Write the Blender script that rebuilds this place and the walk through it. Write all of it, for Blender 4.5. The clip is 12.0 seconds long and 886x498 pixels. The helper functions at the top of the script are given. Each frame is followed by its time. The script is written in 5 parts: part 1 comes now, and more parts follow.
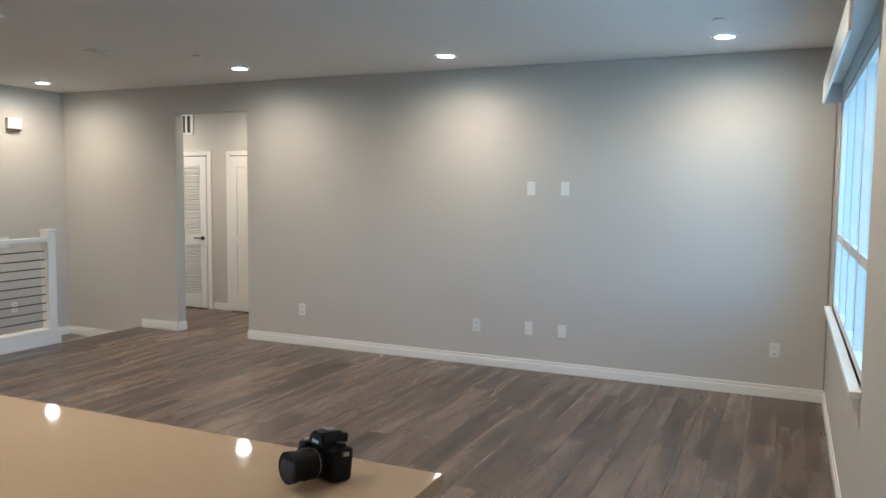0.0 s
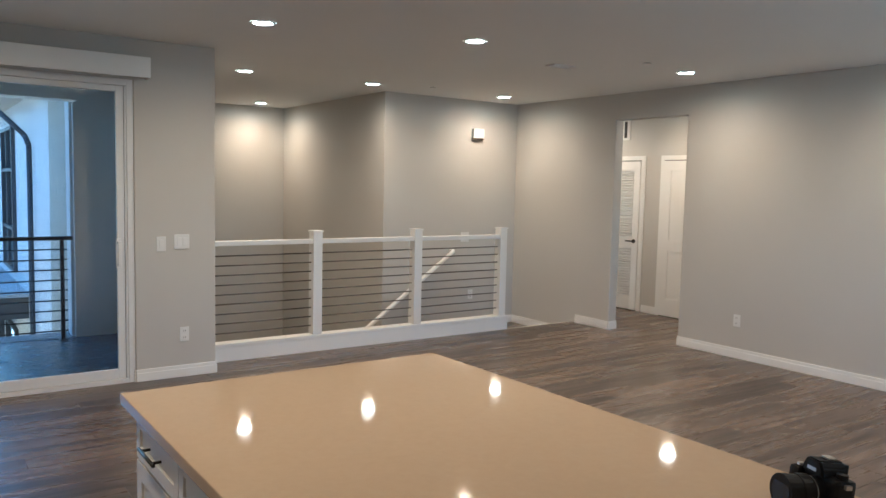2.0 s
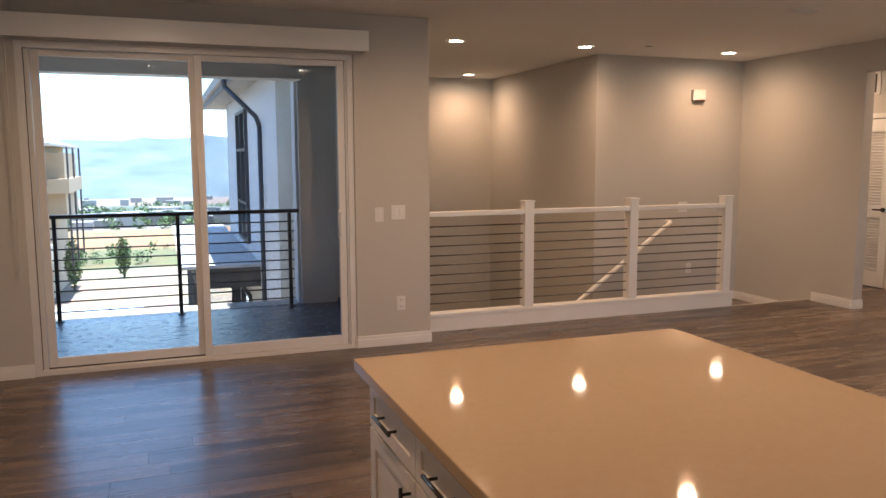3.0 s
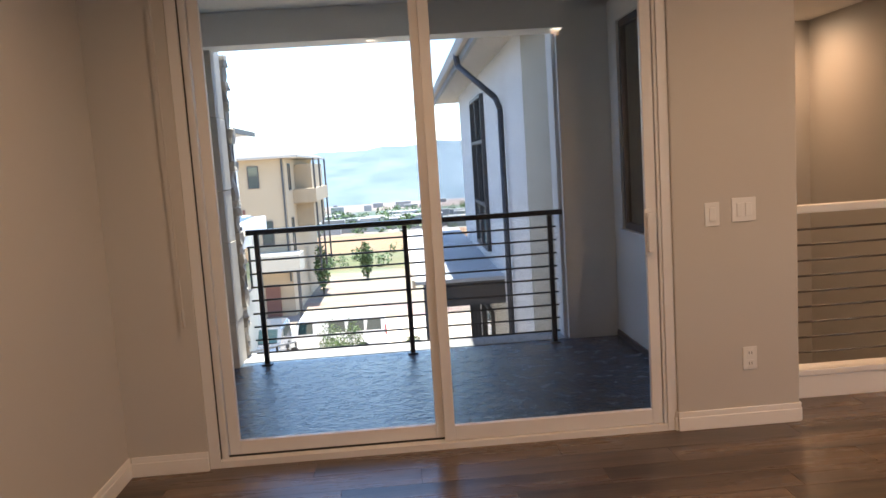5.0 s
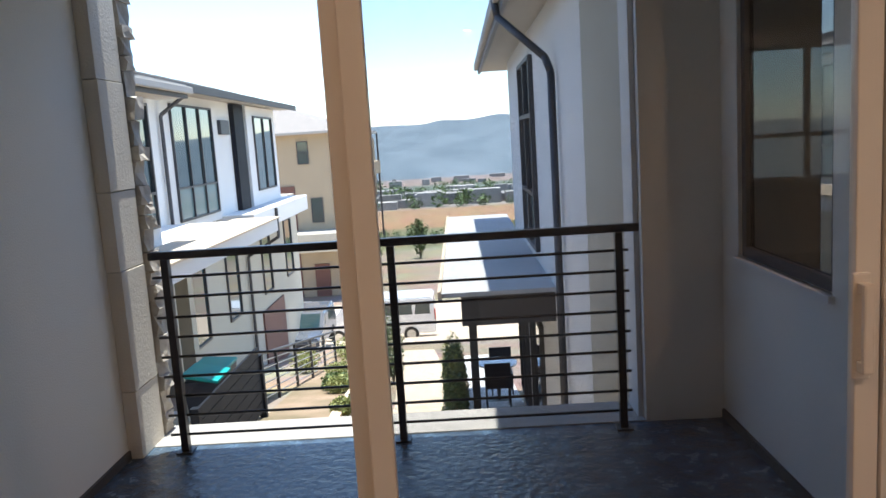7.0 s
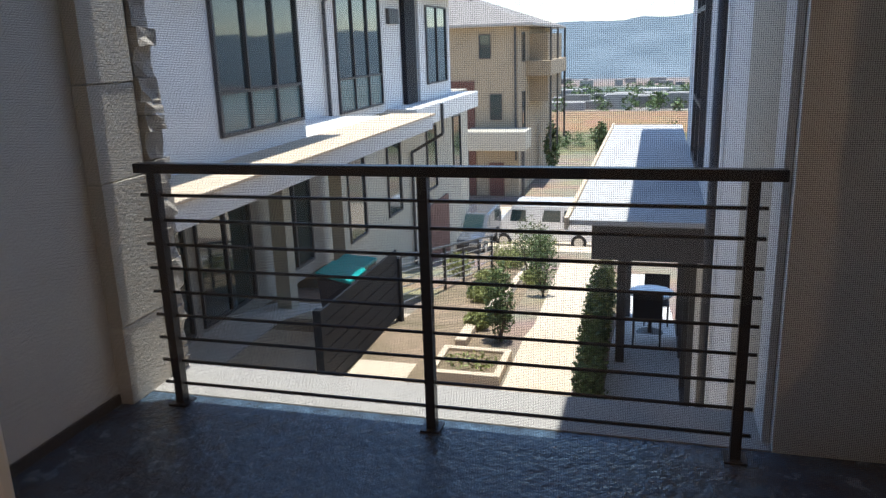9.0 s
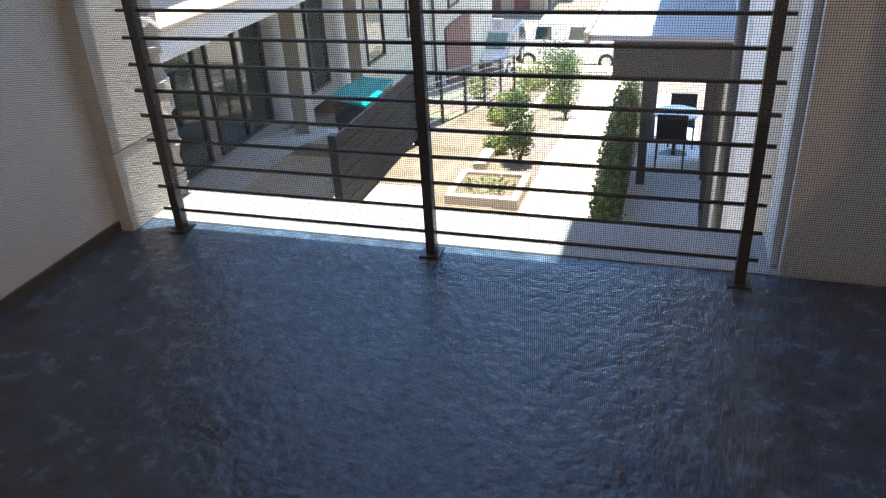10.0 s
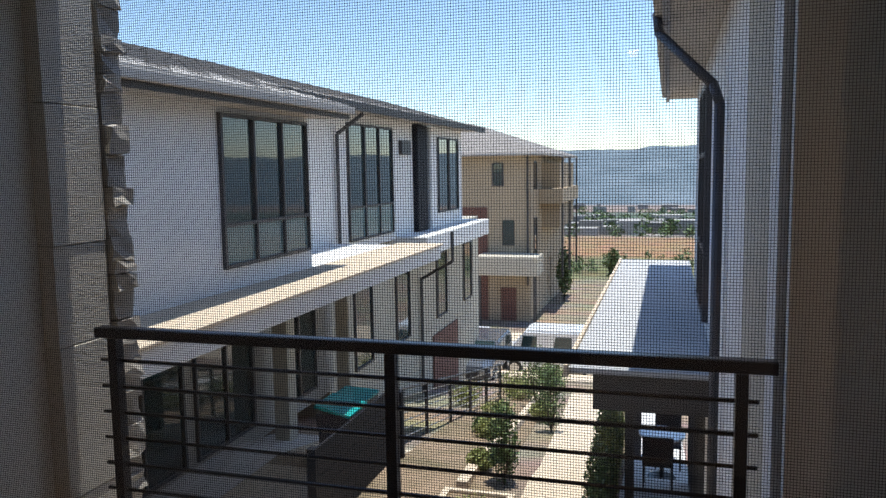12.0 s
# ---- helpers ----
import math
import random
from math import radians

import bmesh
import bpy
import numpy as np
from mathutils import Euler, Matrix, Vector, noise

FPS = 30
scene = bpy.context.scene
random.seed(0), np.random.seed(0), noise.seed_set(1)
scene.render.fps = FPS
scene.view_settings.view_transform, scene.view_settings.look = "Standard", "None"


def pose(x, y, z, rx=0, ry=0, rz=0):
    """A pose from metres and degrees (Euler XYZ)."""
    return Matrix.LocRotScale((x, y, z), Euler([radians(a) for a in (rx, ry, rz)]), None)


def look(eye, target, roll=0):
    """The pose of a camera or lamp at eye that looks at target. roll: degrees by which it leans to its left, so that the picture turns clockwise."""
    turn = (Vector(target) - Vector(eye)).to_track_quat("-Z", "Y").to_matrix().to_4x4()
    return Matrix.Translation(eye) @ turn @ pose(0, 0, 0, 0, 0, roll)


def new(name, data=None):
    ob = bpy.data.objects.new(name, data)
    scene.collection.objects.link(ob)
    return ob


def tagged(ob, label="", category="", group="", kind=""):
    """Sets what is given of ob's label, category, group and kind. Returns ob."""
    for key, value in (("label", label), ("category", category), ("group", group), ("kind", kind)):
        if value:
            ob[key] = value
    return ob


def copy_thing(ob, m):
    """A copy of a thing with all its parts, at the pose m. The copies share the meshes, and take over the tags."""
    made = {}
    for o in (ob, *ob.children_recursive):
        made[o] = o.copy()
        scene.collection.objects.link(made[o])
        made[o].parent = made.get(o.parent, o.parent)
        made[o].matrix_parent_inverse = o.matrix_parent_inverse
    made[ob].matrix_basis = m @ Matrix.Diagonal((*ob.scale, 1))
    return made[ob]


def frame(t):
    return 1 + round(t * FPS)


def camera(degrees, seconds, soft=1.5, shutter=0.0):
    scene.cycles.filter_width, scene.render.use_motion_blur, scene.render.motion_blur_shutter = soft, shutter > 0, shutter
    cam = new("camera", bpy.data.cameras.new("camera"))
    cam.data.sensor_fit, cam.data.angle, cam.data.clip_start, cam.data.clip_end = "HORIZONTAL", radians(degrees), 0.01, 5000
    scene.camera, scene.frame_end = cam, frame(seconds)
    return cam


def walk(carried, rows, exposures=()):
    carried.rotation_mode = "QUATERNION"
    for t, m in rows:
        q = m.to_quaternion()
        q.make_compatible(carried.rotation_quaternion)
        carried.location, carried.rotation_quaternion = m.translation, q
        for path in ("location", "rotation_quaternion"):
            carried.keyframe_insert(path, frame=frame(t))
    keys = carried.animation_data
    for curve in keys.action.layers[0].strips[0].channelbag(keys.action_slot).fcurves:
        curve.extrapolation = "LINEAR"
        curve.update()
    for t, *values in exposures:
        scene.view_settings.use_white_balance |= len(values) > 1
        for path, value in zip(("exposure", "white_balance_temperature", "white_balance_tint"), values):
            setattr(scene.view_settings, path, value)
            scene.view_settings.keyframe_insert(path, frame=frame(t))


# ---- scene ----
cam = camera(60.2, 12.0)
PATH = [
    (0, (-6.57, -6.529, 1.638), (-4.754, -5.705, 1.481), 0.6),
    (0.5, (-6.603, -6.499, 1.661), (-4.92, -5.426, 1.531), 0.6),
    (1, (-6.635, -6.472, 1.665), (-5.106, -5.188, 1.541), 0.9),
    (1.5, (-6.68, -6.435, 1.658), (-5.336, -4.961, 1.515), 1.3),
    (2, (-6.725, -6.398, 1.648), (-5.577, -4.769, 1.482), 1.3),
    (2.5, (-6.764, -6.362, 1.64), (-5.823, -4.608, 1.445), 1.3),
    (3, (-6.733, -6.15, 1.592), (-6.045, -4.287, 1.354), -0.2),
    (3.2, (-6.691, -5.923, 1.535), (-6.162, -4.006, 1.325), -1.7),
    (3.5, (-6.64, -5.613, 1.535), (-6.482, -3.621, 1.445), -0.5),
    (3.7, (-6.654, -5.423, 1.535), (-6.678, -3.429, 1.384), -1.8),
    (5.3, (-6.58, -3.424, 1.463), (-6.434, -1.443, 1.23), -4.4),
    (5.5, (-6.562, -3.208, 1.469), (-6.4, -1.23, 1.227), -4.7),
    (6, (-6.469, -2.663, 1.502), (-6.393, -0.683, 1.23), -4.6),
    (6.5, (-6.344, -2.168, 1.453), (-6.341, -0.184, 1.199), -3.6),
    (6.7, (-6.297, -1.944, 1.496), (-6.315, 0.038, 1.224), -3.6),
    (8.3, (-5.767, -0.692, 1.535), (-6.153, 1.249, 1.243), -3.1),
    (8.5, (-5.729, -0.596, 1.537), (-6.194, 1.32, 1.203), -2.7),
    (9, (-5.764, -0.498, 1.471), (-6.284, 1.363, 0.954), -1.9),
    (9.5, (-5.764, -0.402, 1.425), (-6.285, 1.343, 0.598), -3.1),
    (10, (-5.702, -0.35, 1.415), (-6.255, 1.327, 0.476), -3.4),
    (10.5, (-5.656, -0.316, 1.441), (-6.247, 1.42, 0.643), -2.1),
    (11, (-5.689, -0.326, 1.5), (-6.259, 1.522, 0.99), -0.9),
    (11.5, (-5.648, -0.265, 1.607), (-6.249, 1.615, 1.287), -0.8),
    (12, (-5.661, -0.279, 1.636), (-6.224, 1.629, 1.429), -0.9),
]

def kelvin_rows():
    """Seconds, stops, kelvin, tint: the picture starts balanced for the lamps and turns to daylight."""
    return [(0.0, 2.74, 4200, -11), (1.0, 2.82, 4200, -10), (1.5, 2.8, 4200, -10), (2.2, 2.66, 4600, -6), (2.6, 2.5, 5400, 6), (3.0, 2.36, 5800, 8), (3.7, 2.34, 5850, 8),
            (5.3, 2.32, 6350, 11), (6.0, 2.12, 6400, 11), (6.7, 1.88, 6400, 11), (8.3, 1.5, 6000, 10), (9.0, 1.65, 6300, 11),
            (9.5, 2.3, 6250, 10), (10.0, 2.75, 6200, 9), (10.5, 2.8, 6400, 11), (11.0, 2.25, 6400, 11), (11.5, 1.6, 6350, 11), (12.0, 1.2, 6350, 12)]





walk(cam, [(t, look(eye, target, roll)) for t, eye, target, roll in PATH], kelvin_rows())

# ---- world, sun, lamps ----
SUN_WAY = Vector((-0.06, -0.03, -1.0)).normalized()
world = bpy.data.worlds.new("sky")
scene.world = world
world.use_nodes = True
wn = world.node_tree.nodes
sky = wn.new("ShaderNodeTexSky")
sky.sky_type, sky.sun_disc = "NISHITA", False
sky.sun_elevation, sky.sun_rotation = radians(86), radians(63)
sky.altitude, sky.dust_density, sky.ozone_density = 400, 0.1, 2.5
world.node_tree.links.new(sky.outputs[0], wn["Background"].inputs[0])
wn["Background"].inputs[1].default_value = 0.125
sun = new("sun", bpy.data.lights.new("sun", "SUN"))
sun.data.energy, sun.data.angle, sun.data.color = 3.5, radians(0.6), (1.0, 0.96, 0.89)
sun.matrix_world = look(Vector((0, 0, 60)), Vector((0, 0, 60)) + SUN_WAY)

# Added area lamp outside the south window, in place of blue sky light.
window_sky_lamp = new("window_sky_lamp", bpy.data.lights.new("window_sky_lamp", "AREA"))
window_sky_lamp.data.shape, window_sky_lamp.data.size, window_sky_lamp.data.size_y = "RECTANGLE", 2.5, 1.45
window_sky_lamp.data.energy, window_sky_lamp.data.color = 2.6, (0.55, 0.8, 1.0)
window_sky_lamp.matrix_world = look((-1.72, -7.12, 1.56), (-1.72, -6.0, 1.56))
LAMP_W = 12.4
LAMP_COLOUR = (1.0, 0.54, 0.27)
# The last six are added out of view to light kitchen and hall.
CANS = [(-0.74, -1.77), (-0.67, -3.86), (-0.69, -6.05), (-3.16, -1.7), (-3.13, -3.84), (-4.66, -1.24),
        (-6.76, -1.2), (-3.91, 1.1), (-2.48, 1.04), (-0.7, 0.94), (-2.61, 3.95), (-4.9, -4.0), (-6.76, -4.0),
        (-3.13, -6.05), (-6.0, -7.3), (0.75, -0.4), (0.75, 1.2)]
CEIL = 2.74

# ---- materials ----


def shader(name, colour, rough=0.6, metal=0.0, second=None, scale=6.0, amount=0.5, bump=0.0, bump_scale=60.0, stretch=(1, 1, 1),
           emit=None, strength=0.0, island=0.0, coat=0.0, rough_var=0.08, random_by="none"):
    m = bpy.data.materials.new(name)
    m.use_nodes = True
    n, l = m.node_tree.nodes, m.node_tree.links
    b = n["Principled BSDF"]
    b.inputs["Roughness"].default_value, b.inputs["Metallic"].default_value = rough, metal
    b.inputs["Coat Weight"].default_value = coat
    tc = n.new("ShaderNodeTexCoord")
    mp = n.new("ShaderNodeMapping")
    mp.inputs["Scale"].default_value = stretch
    l.new(tc.outputs["Object"], mp.inputs[0])
    nz = n.new("ShaderNodeTexNoise")
    nz.inputs["Scale"].default_value, nz.inputs["Detail"].default_value, nz.inputs["Roughness"].default_value = scale, 6.0, 0.62
    if random_by != "none":
        source = n.new("ShaderNodeObjectInfo") if random_by == "object" else n.new("ShaderNodeNewGeometry")
        value = source.outputs["Random"] if random_by == "object" else source.outputs["Random Per Island"]
        shift = n.new("ShaderNodeVectorMath")
        shift.operation = "ADD"
        mul = n.new("ShaderNodeMath")
        mul.operation = "MULTIPLY"
        mul.inputs[1].default_value = 37.0
        l.new(value, mul.inputs[0])
        l.new(mp.outputs[0], shift.inputs[0])
        l.new(mul.outputs[0], shift.inputs[1])
        l.new(shift.outputs[0], nz.inputs["Vector"])
    else:
        l.new(mp.outputs[0], nz.inputs["Vector"])
    ramp = n.new("ShaderNodeMapRange")
    ramp.inputs[1].default_value, ramp.inputs[2].default_value = 0.3, 0.7
    ramp.inputs[4].default_value = amount
    l.new(nz.outputs["Fac"], ramp.inputs[0])
    mix = n.new("ShaderNodeMix")
    mix.data_type = "RGBA"
    second = second or tuple(c * 0.8 for c in colour)
    mix.inputs[6].default_value, mix.inputs[7].default_value = (*colour, 1), (*second, 1)
    l.new(ramp.outputs[0], mix.inputs[0])
    out = mix.outputs[2]
    if random_by != "none":
        hsv = n.new("ShaderNodeHueSaturation")
        rr = n.new("ShaderNodeMapRange")
        rr.inputs[3].default_value, rr.inputs[4].default_value = 1 - island, 1 + island
        l.new(value, rr.inputs[0])
        l.new(rr.outputs[0], hsv.inputs["Value"])
        l.new(out, hsv.inputs["Color"])
        out = hsv.outputs[0]
    l.new(out, b.inputs["Base Color"])
    rv = n.new("ShaderNodeMapRange")
    rv.inputs[3].default_value, rv.inputs[4].default_value = max(0.02, rough - rough_var), min(1, rough + rough_var)
    l.new(nz.outputs["Fac"], rv.inputs[0])
    l.new(rv.outputs[0], b.inputs["Roughness"])
    if bump:
        nb = n.new("ShaderNodeTexNoise")
        nb.inputs["Scale"].default_value, nb.inputs["Detail"].default_value = bump_scale, 4.0
        l.new(mp.outputs[0], nb.inputs["Vector"])
        bp = n.new("ShaderNodeBump")
        bp.inputs["Strength"].default_value, bp.inputs["Distance"].default_value = bump, 0.01
        l.new(nb.outputs["Fac"], bp.inputs["Height"])
        l.new(bp.outputs[0], b.inputs["Normal"])
    if emit:
        b.inputs["Emission Color"].default_value, b.inputs["Emission Strength"].default_value = (*emit, 1), strength
    return m


def glass(name, tint, gloss=0.07):
    m = bpy.data.materials.new(name)
    m.use_nodes = True
    n, l = m.node_tree.nodes, m.node_tree.links
    n.remove(n["Principled BSDF"])
    tr, gl, mx = n.new("ShaderNodeBsdfTransparent"), n.new("ShaderNodeBsdfGlossy"), n.new("ShaderNodeMixShader")
    tr.inputs[0].default_value, gl.inputs["Roughness"].default_value = (*tint, 1), 0.01
    lw, pw, ad = n.new("ShaderNodeLayerWeight"), n.new("ShaderNodeMath"), n.new("ShaderNodeMath")
    pw.operation, ad.operation = "POWER", "MULTIPLY_ADD"
    pw.inputs[1].default_value, ad.inputs[1].default_value, ad.inputs[2].default_value = 5.0, 0.7, gloss
    lw.inputs[0].default_value = 0.5
    l.new(lw.outputs["Facing"], pw.inputs[0])
    l.new(pw.outputs[0], ad.inputs[0])
    l.new(ad.outputs[0], mx.inputs[0])
    l.new(tr.outputs[0], mx.inputs[1])
    l.new(gl.outputs[0], mx.inputs[2])
    l.new(mx.outputs[0], n["Material Output"].inputs[0])
    return m


WALL = shader("wall_paint", (0.56, 0.545, 0.51), 0.75, second=(0.54, 0.525, 0.49), scale=1.3, bump=0.05, bump_scale=180)
CEILING = shader("ceiling_paint", (0.78, 0.78, 0.76), 0.85, second=(0.75, 0.75, 0.73), scale=1.0, bump=0.05, bump_scale=150)
WHITE = shader("white_paint", (0.86, 0.86, 0.84), 0.38, second=(0.82, 0.82, 0.8), scale=3, bump=0.02)
VINYL = shader("white_vinyl", (0.76, 0.76, 0.75), 0.4, second=(0.7, 0.7, 0.69), scale=4)
CABINET = shader("cabinet_paint", (0.78, 0.77, 0.75), 0.33, second=(0.74, 0.73, 0.71), scale=2)
PLATE = shader("plate_plastic", (0.8, 0.8, 0.78), 0.3, second=(0.77, 0.77, 0.75), scale=8)
PLANK = shader("plank_wood", (0.185, 0.135, 0.098), 0.28, second=(0.034, 0.026, 0.02), scale=2.0, amount=1.0, bump=0.1, bump_scale=26,
               stretch=(0.36, 4.2, 4), island=0.2, random_by="object")
PLANK_REST = shader("plank_wood_joined", (0.185, 0.135, 0.098), 0.28, second=(0.034, 0.026, 0.02), scale=2.0, amount=1.0, bump=0.1,
                    bump_scale=26, stretch=(0.36, 4.2, 4), island=0.2, random_by="island")
QUARTZ = shader("quartz", (0.5, 0.39, 0.265), 0.05, second=(0.455, 0.35, 0.235), scale=40, rough_var=0.015)
DARK_EDGE = shader("dark_joint", (0.03, 0.03, 0.03), 0.7)
BLACK_METAL = shader("black_metal", (0.007, 0.0078, 0.01), 0.34, second=(0.013, 0.014, 0.018), scale=20, bump=0.03)
CABLE = shader("steel_cable", (0.16, 0.15, 0.14), 0.35, metal=0.9, second=(0.1, 0.1, 0.1), scale=30)
BRONZE = shader("brushed_bronze", (0.28, 0.2, 0.15), 0.32, metal=0.9, second=(0.2, 0.15, 0.11), scale=60)
RUBBER = shader("black_plastic", (0.004, 0.0045, 0.006), 0.5, second=(0.009, 0.0095, 0.012), scale=50, bump=0.05, bump_scale=300)
LENS = shader("lens_glass", (0.004, 0.005, 0.008), 0.22)
SILVER = shader("silver_trim", (0.5, 0.5, 0.5), 0.3, metal=0.8)
GLOW = shader("lamp_glow", (0.9, 0.85, 0.75), 0.5, emit=(1.0, 0.86, 0.66), strength=12.0)
TRIM_CAN = shader("can_trim", (0.8, 0.79, 0.76), 0.45)
GLASS = glass("door_glass", (0.95, 0.97, 0.97), 0.022)
DARK_GLASS = shader("dark_window_glass", (0.015, 0.035, 0.04), 0.05, second=(0.03, 0.06, 0.062), scale=0.7, coat=0.6, rough_var=0.03)
WINDOW_GLASS = glass("window_glass", (0.2, 0.23, 0.22), 0.2)
# Second colour: mottled coating, its blue patches brightened to paint in sky glints.
DECK = shader("deck_coating_glints", (0.027, 0.035, 0.046), 0.24, second=(0.075, 0.125, 0.18), scale=11, amount=1.0, bump=1.0, bump_scale=30, rough_var=0.18)
for node in DECK.node_tree.nodes:
    if node.type == "BUMP":
        node.inputs["Distance"].default_value = 0.009
STUCCO = shader("stucco", (0.8, 0.79, 0.75), 0.9, second=(0.74, 0.73, 0.69), scale=2.5, bump=0.3, bump_scale=120)
STUCCO_WHITE = shader("white_stucco", (0.72, 0.71, 0.69), 0.9, second=(0.66, 0.65, 0.63), scale=1.6, bump=0.25, bump_scale=90)
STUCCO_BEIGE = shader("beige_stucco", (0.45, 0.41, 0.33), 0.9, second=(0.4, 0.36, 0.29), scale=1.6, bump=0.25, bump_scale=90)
STUCCO_YELLOW = shader("tan_stucco", (0.4, 0.315, 0.215), 0.9, second=(0.34, 0.265, 0.18), scale=0.8, bump=0.2, bump_scale=60)
STUCCO_GREY = shader("grey_stucco", (0.27, 0.28, 0.3), 0.9, second=(0.22, 0.23, 0.25), scale=1.5, bump=0.2, bump_scale=80)
STONE = shader("veneer_stone", (0.52, 0.47, 0.4), 0.85, second=(0.36, 0.32, 0.27), scale=12, amount=0.9, bump=0.6, bump_scale=30,
               island=0.2, random_by="object")
BLOCK = shader("pilaster_block", (0.62, 0.57, 0.49), 0.9, second=(0.53, 0.485, 0.41), scale=7, bump=0.4, bump_scale=70, island=0.08, random_by="object")
# Tan tone for the part of the patio drawn as sunlit.
PATIO_TAN = shader("lit_patio_tan", (0.56, 0.48, 0.37), 0.95, second=(0.44, 0.37, 0.28), scale=5, amount=0.9, bump=0.5, bump_scale=40)
CONCRETE = shader("concrete", (0.6, 0.485, 0.355), 0.9, second=(0.5, 0.4, 0.29), scale=1.3, bump=0.2, bump_scale=60)
# Paler than the deck: sunlight on the outer strip is put into this colour.
EDGE_STRIP = shader("sunlit_edge_tone", (0.36, 0.34, 0.31), 0.8, second=(0.28, 0.265, 0.245), scale=3, bump=0.3, bump_scale=60)
# Cooler grey concrete for paving in shade, the shade's hue being in the colour.
PATIO = shader("shaded_concrete", (0.58, 0.56, 0.53), 0.9, second=(0.5, 0.48, 0.455), scale=1.2, bump=0.2, bump_scale=50)
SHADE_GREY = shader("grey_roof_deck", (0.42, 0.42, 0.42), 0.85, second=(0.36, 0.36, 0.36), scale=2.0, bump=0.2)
FASCIA = shader("dark_fascia", (0.05, 0.048, 0.047), 0.6, second=(0.07, 0.066, 0.064), scale=5)
ROOF = shader("roof_tile", (0.29, 0.26, 0.23), 0.85, second=(0.19, 0.17, 0.155), scale=3, amount=0.8, bump=0.3, island=0.18, random_by="island")
SOFFIT = shader("soffit_paint", (0.42, 0.39, 0.35), 0.8, second=(0.38, 0.35, 0.31), scale=3)
GUTTER = shader("dark_gutter", (0.06, 0.06, 0.065), 0.5, metal=0.2)
RED_BROWN = shader("red_brown_panel", (0.16, 0.07, 0.05), 0.7, second=(0.11, 0.05, 0.04), scale=3)
SOIL = shader("dry_soil", (0.3, 0.21, 0.14), 0.95, second=(0.12, 0.1, 0.05), scale=0.9, amount=0.9, bump=0.5, bump_scale=12)
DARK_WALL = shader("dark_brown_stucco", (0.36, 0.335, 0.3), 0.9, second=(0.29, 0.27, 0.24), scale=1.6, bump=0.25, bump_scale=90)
NAVY_BOARD = shader("navy_board", (0.012, 0.015, 0.021), 0.6, second=(0.018, 0.022, 0.03), scale=6, bump=0.1)
PALE_GLASS = shader("frosted_lower_glass", (0.16, 0.24, 0.24), 0.2, second=(0.11, 0.18, 0.18), scale=1.2, coat=0.5)
LEAF = shader("leaf_green", (0.11, 0.16, 0.05), 0.6, second=(0.05, 0.085, 0.026), scale=4, amount=0.9, island=0.4, random_by="island")
LEAF_LIGHT = shader("leaf_yellow_green", (0.26, 0.27, 0.08), 0.6, second=(0.13, 0.16, 0.045), scale=4, amount=0.9, island=0.4, random_by="island")
BARK = shader("bark", (0.1, 0.07, 0.05), 0.9, bump=0.5, bump_scale=40)
TEAL = shader("teal_plastic", (0.0, 0.32, 0.3), 0.45, second=(0.0, 0.27, 0.26), scale=6)
BIN_BODY = shader("dark_bin_plastic", (0.02, 0.025, 0.04), 0.5)
BLUE = shader("blue_plastic", (0.02, 0.06, 0.28), 0.5)
CAR_WHITE = shader("white_car_paint", (0.78, 0.78, 0.77), 0.25, coat=0.6, second=(0.74, 0.74, 0.73), scale=1)
CAR_GREY = shader("grey_car_paint", (0.09, 0.1, 0.12), 0.25, coat=0.7, second=(0.08, 0.09, 0.11), scale=1)
TYRE = shader("tyre_rubber", (0.02, 0.02, 0.02), 0.8)
TAIL = shader("red_lens", (0.4, 0.02, 0.02), 0.2)
MESH_WIRE = shader("screen_fibre", (0.014, 0.014, 0.0145), 0.6)
# Distance haze is mixed into the hill colours as blue-grey.
HILL = shader("haze_tinted_hill", (0.135, 0.17, 0.195), 0.95, second=(0.07, 0.1, 0.12), scale=0.02, amount=0.95, stretch=(1, 0.4, 1))
DISTANT_WHITE = shader("far_house_wall", (0.3, 0.285, 0.26), 0.9, island=0.3, random_by="island")

for dull, level in ((RUBBER, 0.2), (NAVY_BOARD, 0.12), (MESH_WIRE, 0.1), (LENS, 0.5), (QUARTZ, 0.38)):
    dull.node_tree.nodes["Principled BSDF"].inputs["Specular IOR Level"].default_value = level

# ---- mesh helpers ----


def bm_new():
    return bmesh.new()


def box(bm, x0, x1, y0, y1, z0, z1, bevel=0.0, rot=None):
    made = bmesh.ops.create_cube(bm, size=1.0)
    vs = made["verts"]
    m = Matrix.Translation(((x0 + x1) / 2, (y0 + y1) / 2, (z0 + z1) / 2))
    if rot is not None:
        m = m @ rot
    bmesh.ops.transform(bm, matrix=m @ Matrix.Diagonal((abs(x1 - x0), abs(y1 - y0), abs(z1 - z0), 1)), verts=vs)
    if bevel:
        edges = list({e for v in vs for e in v.link_edges})
        bmesh.ops.bevel(bm, geom=edges, offset=bevel, segments=2, affect="EDGES", profile=0.6)
    return bm


def tube(bm, a, b, r, sides=8, r2=None):
    a, b = Vector(a), Vector(b)
    made = bmesh.ops.create_cone(bm, cap_ends=True, segments=sides, radius1=r, radius2=r if r2 is None else r2, depth=(b - a).length)
    q = (b - a).to_track_quat("Z", "Y").to_matrix().to_4x4()
    bmesh.ops.transform(bm, matrix=Matrix.Translation((a + b) / 2) @ q, verts=made["verts"])
    return bm


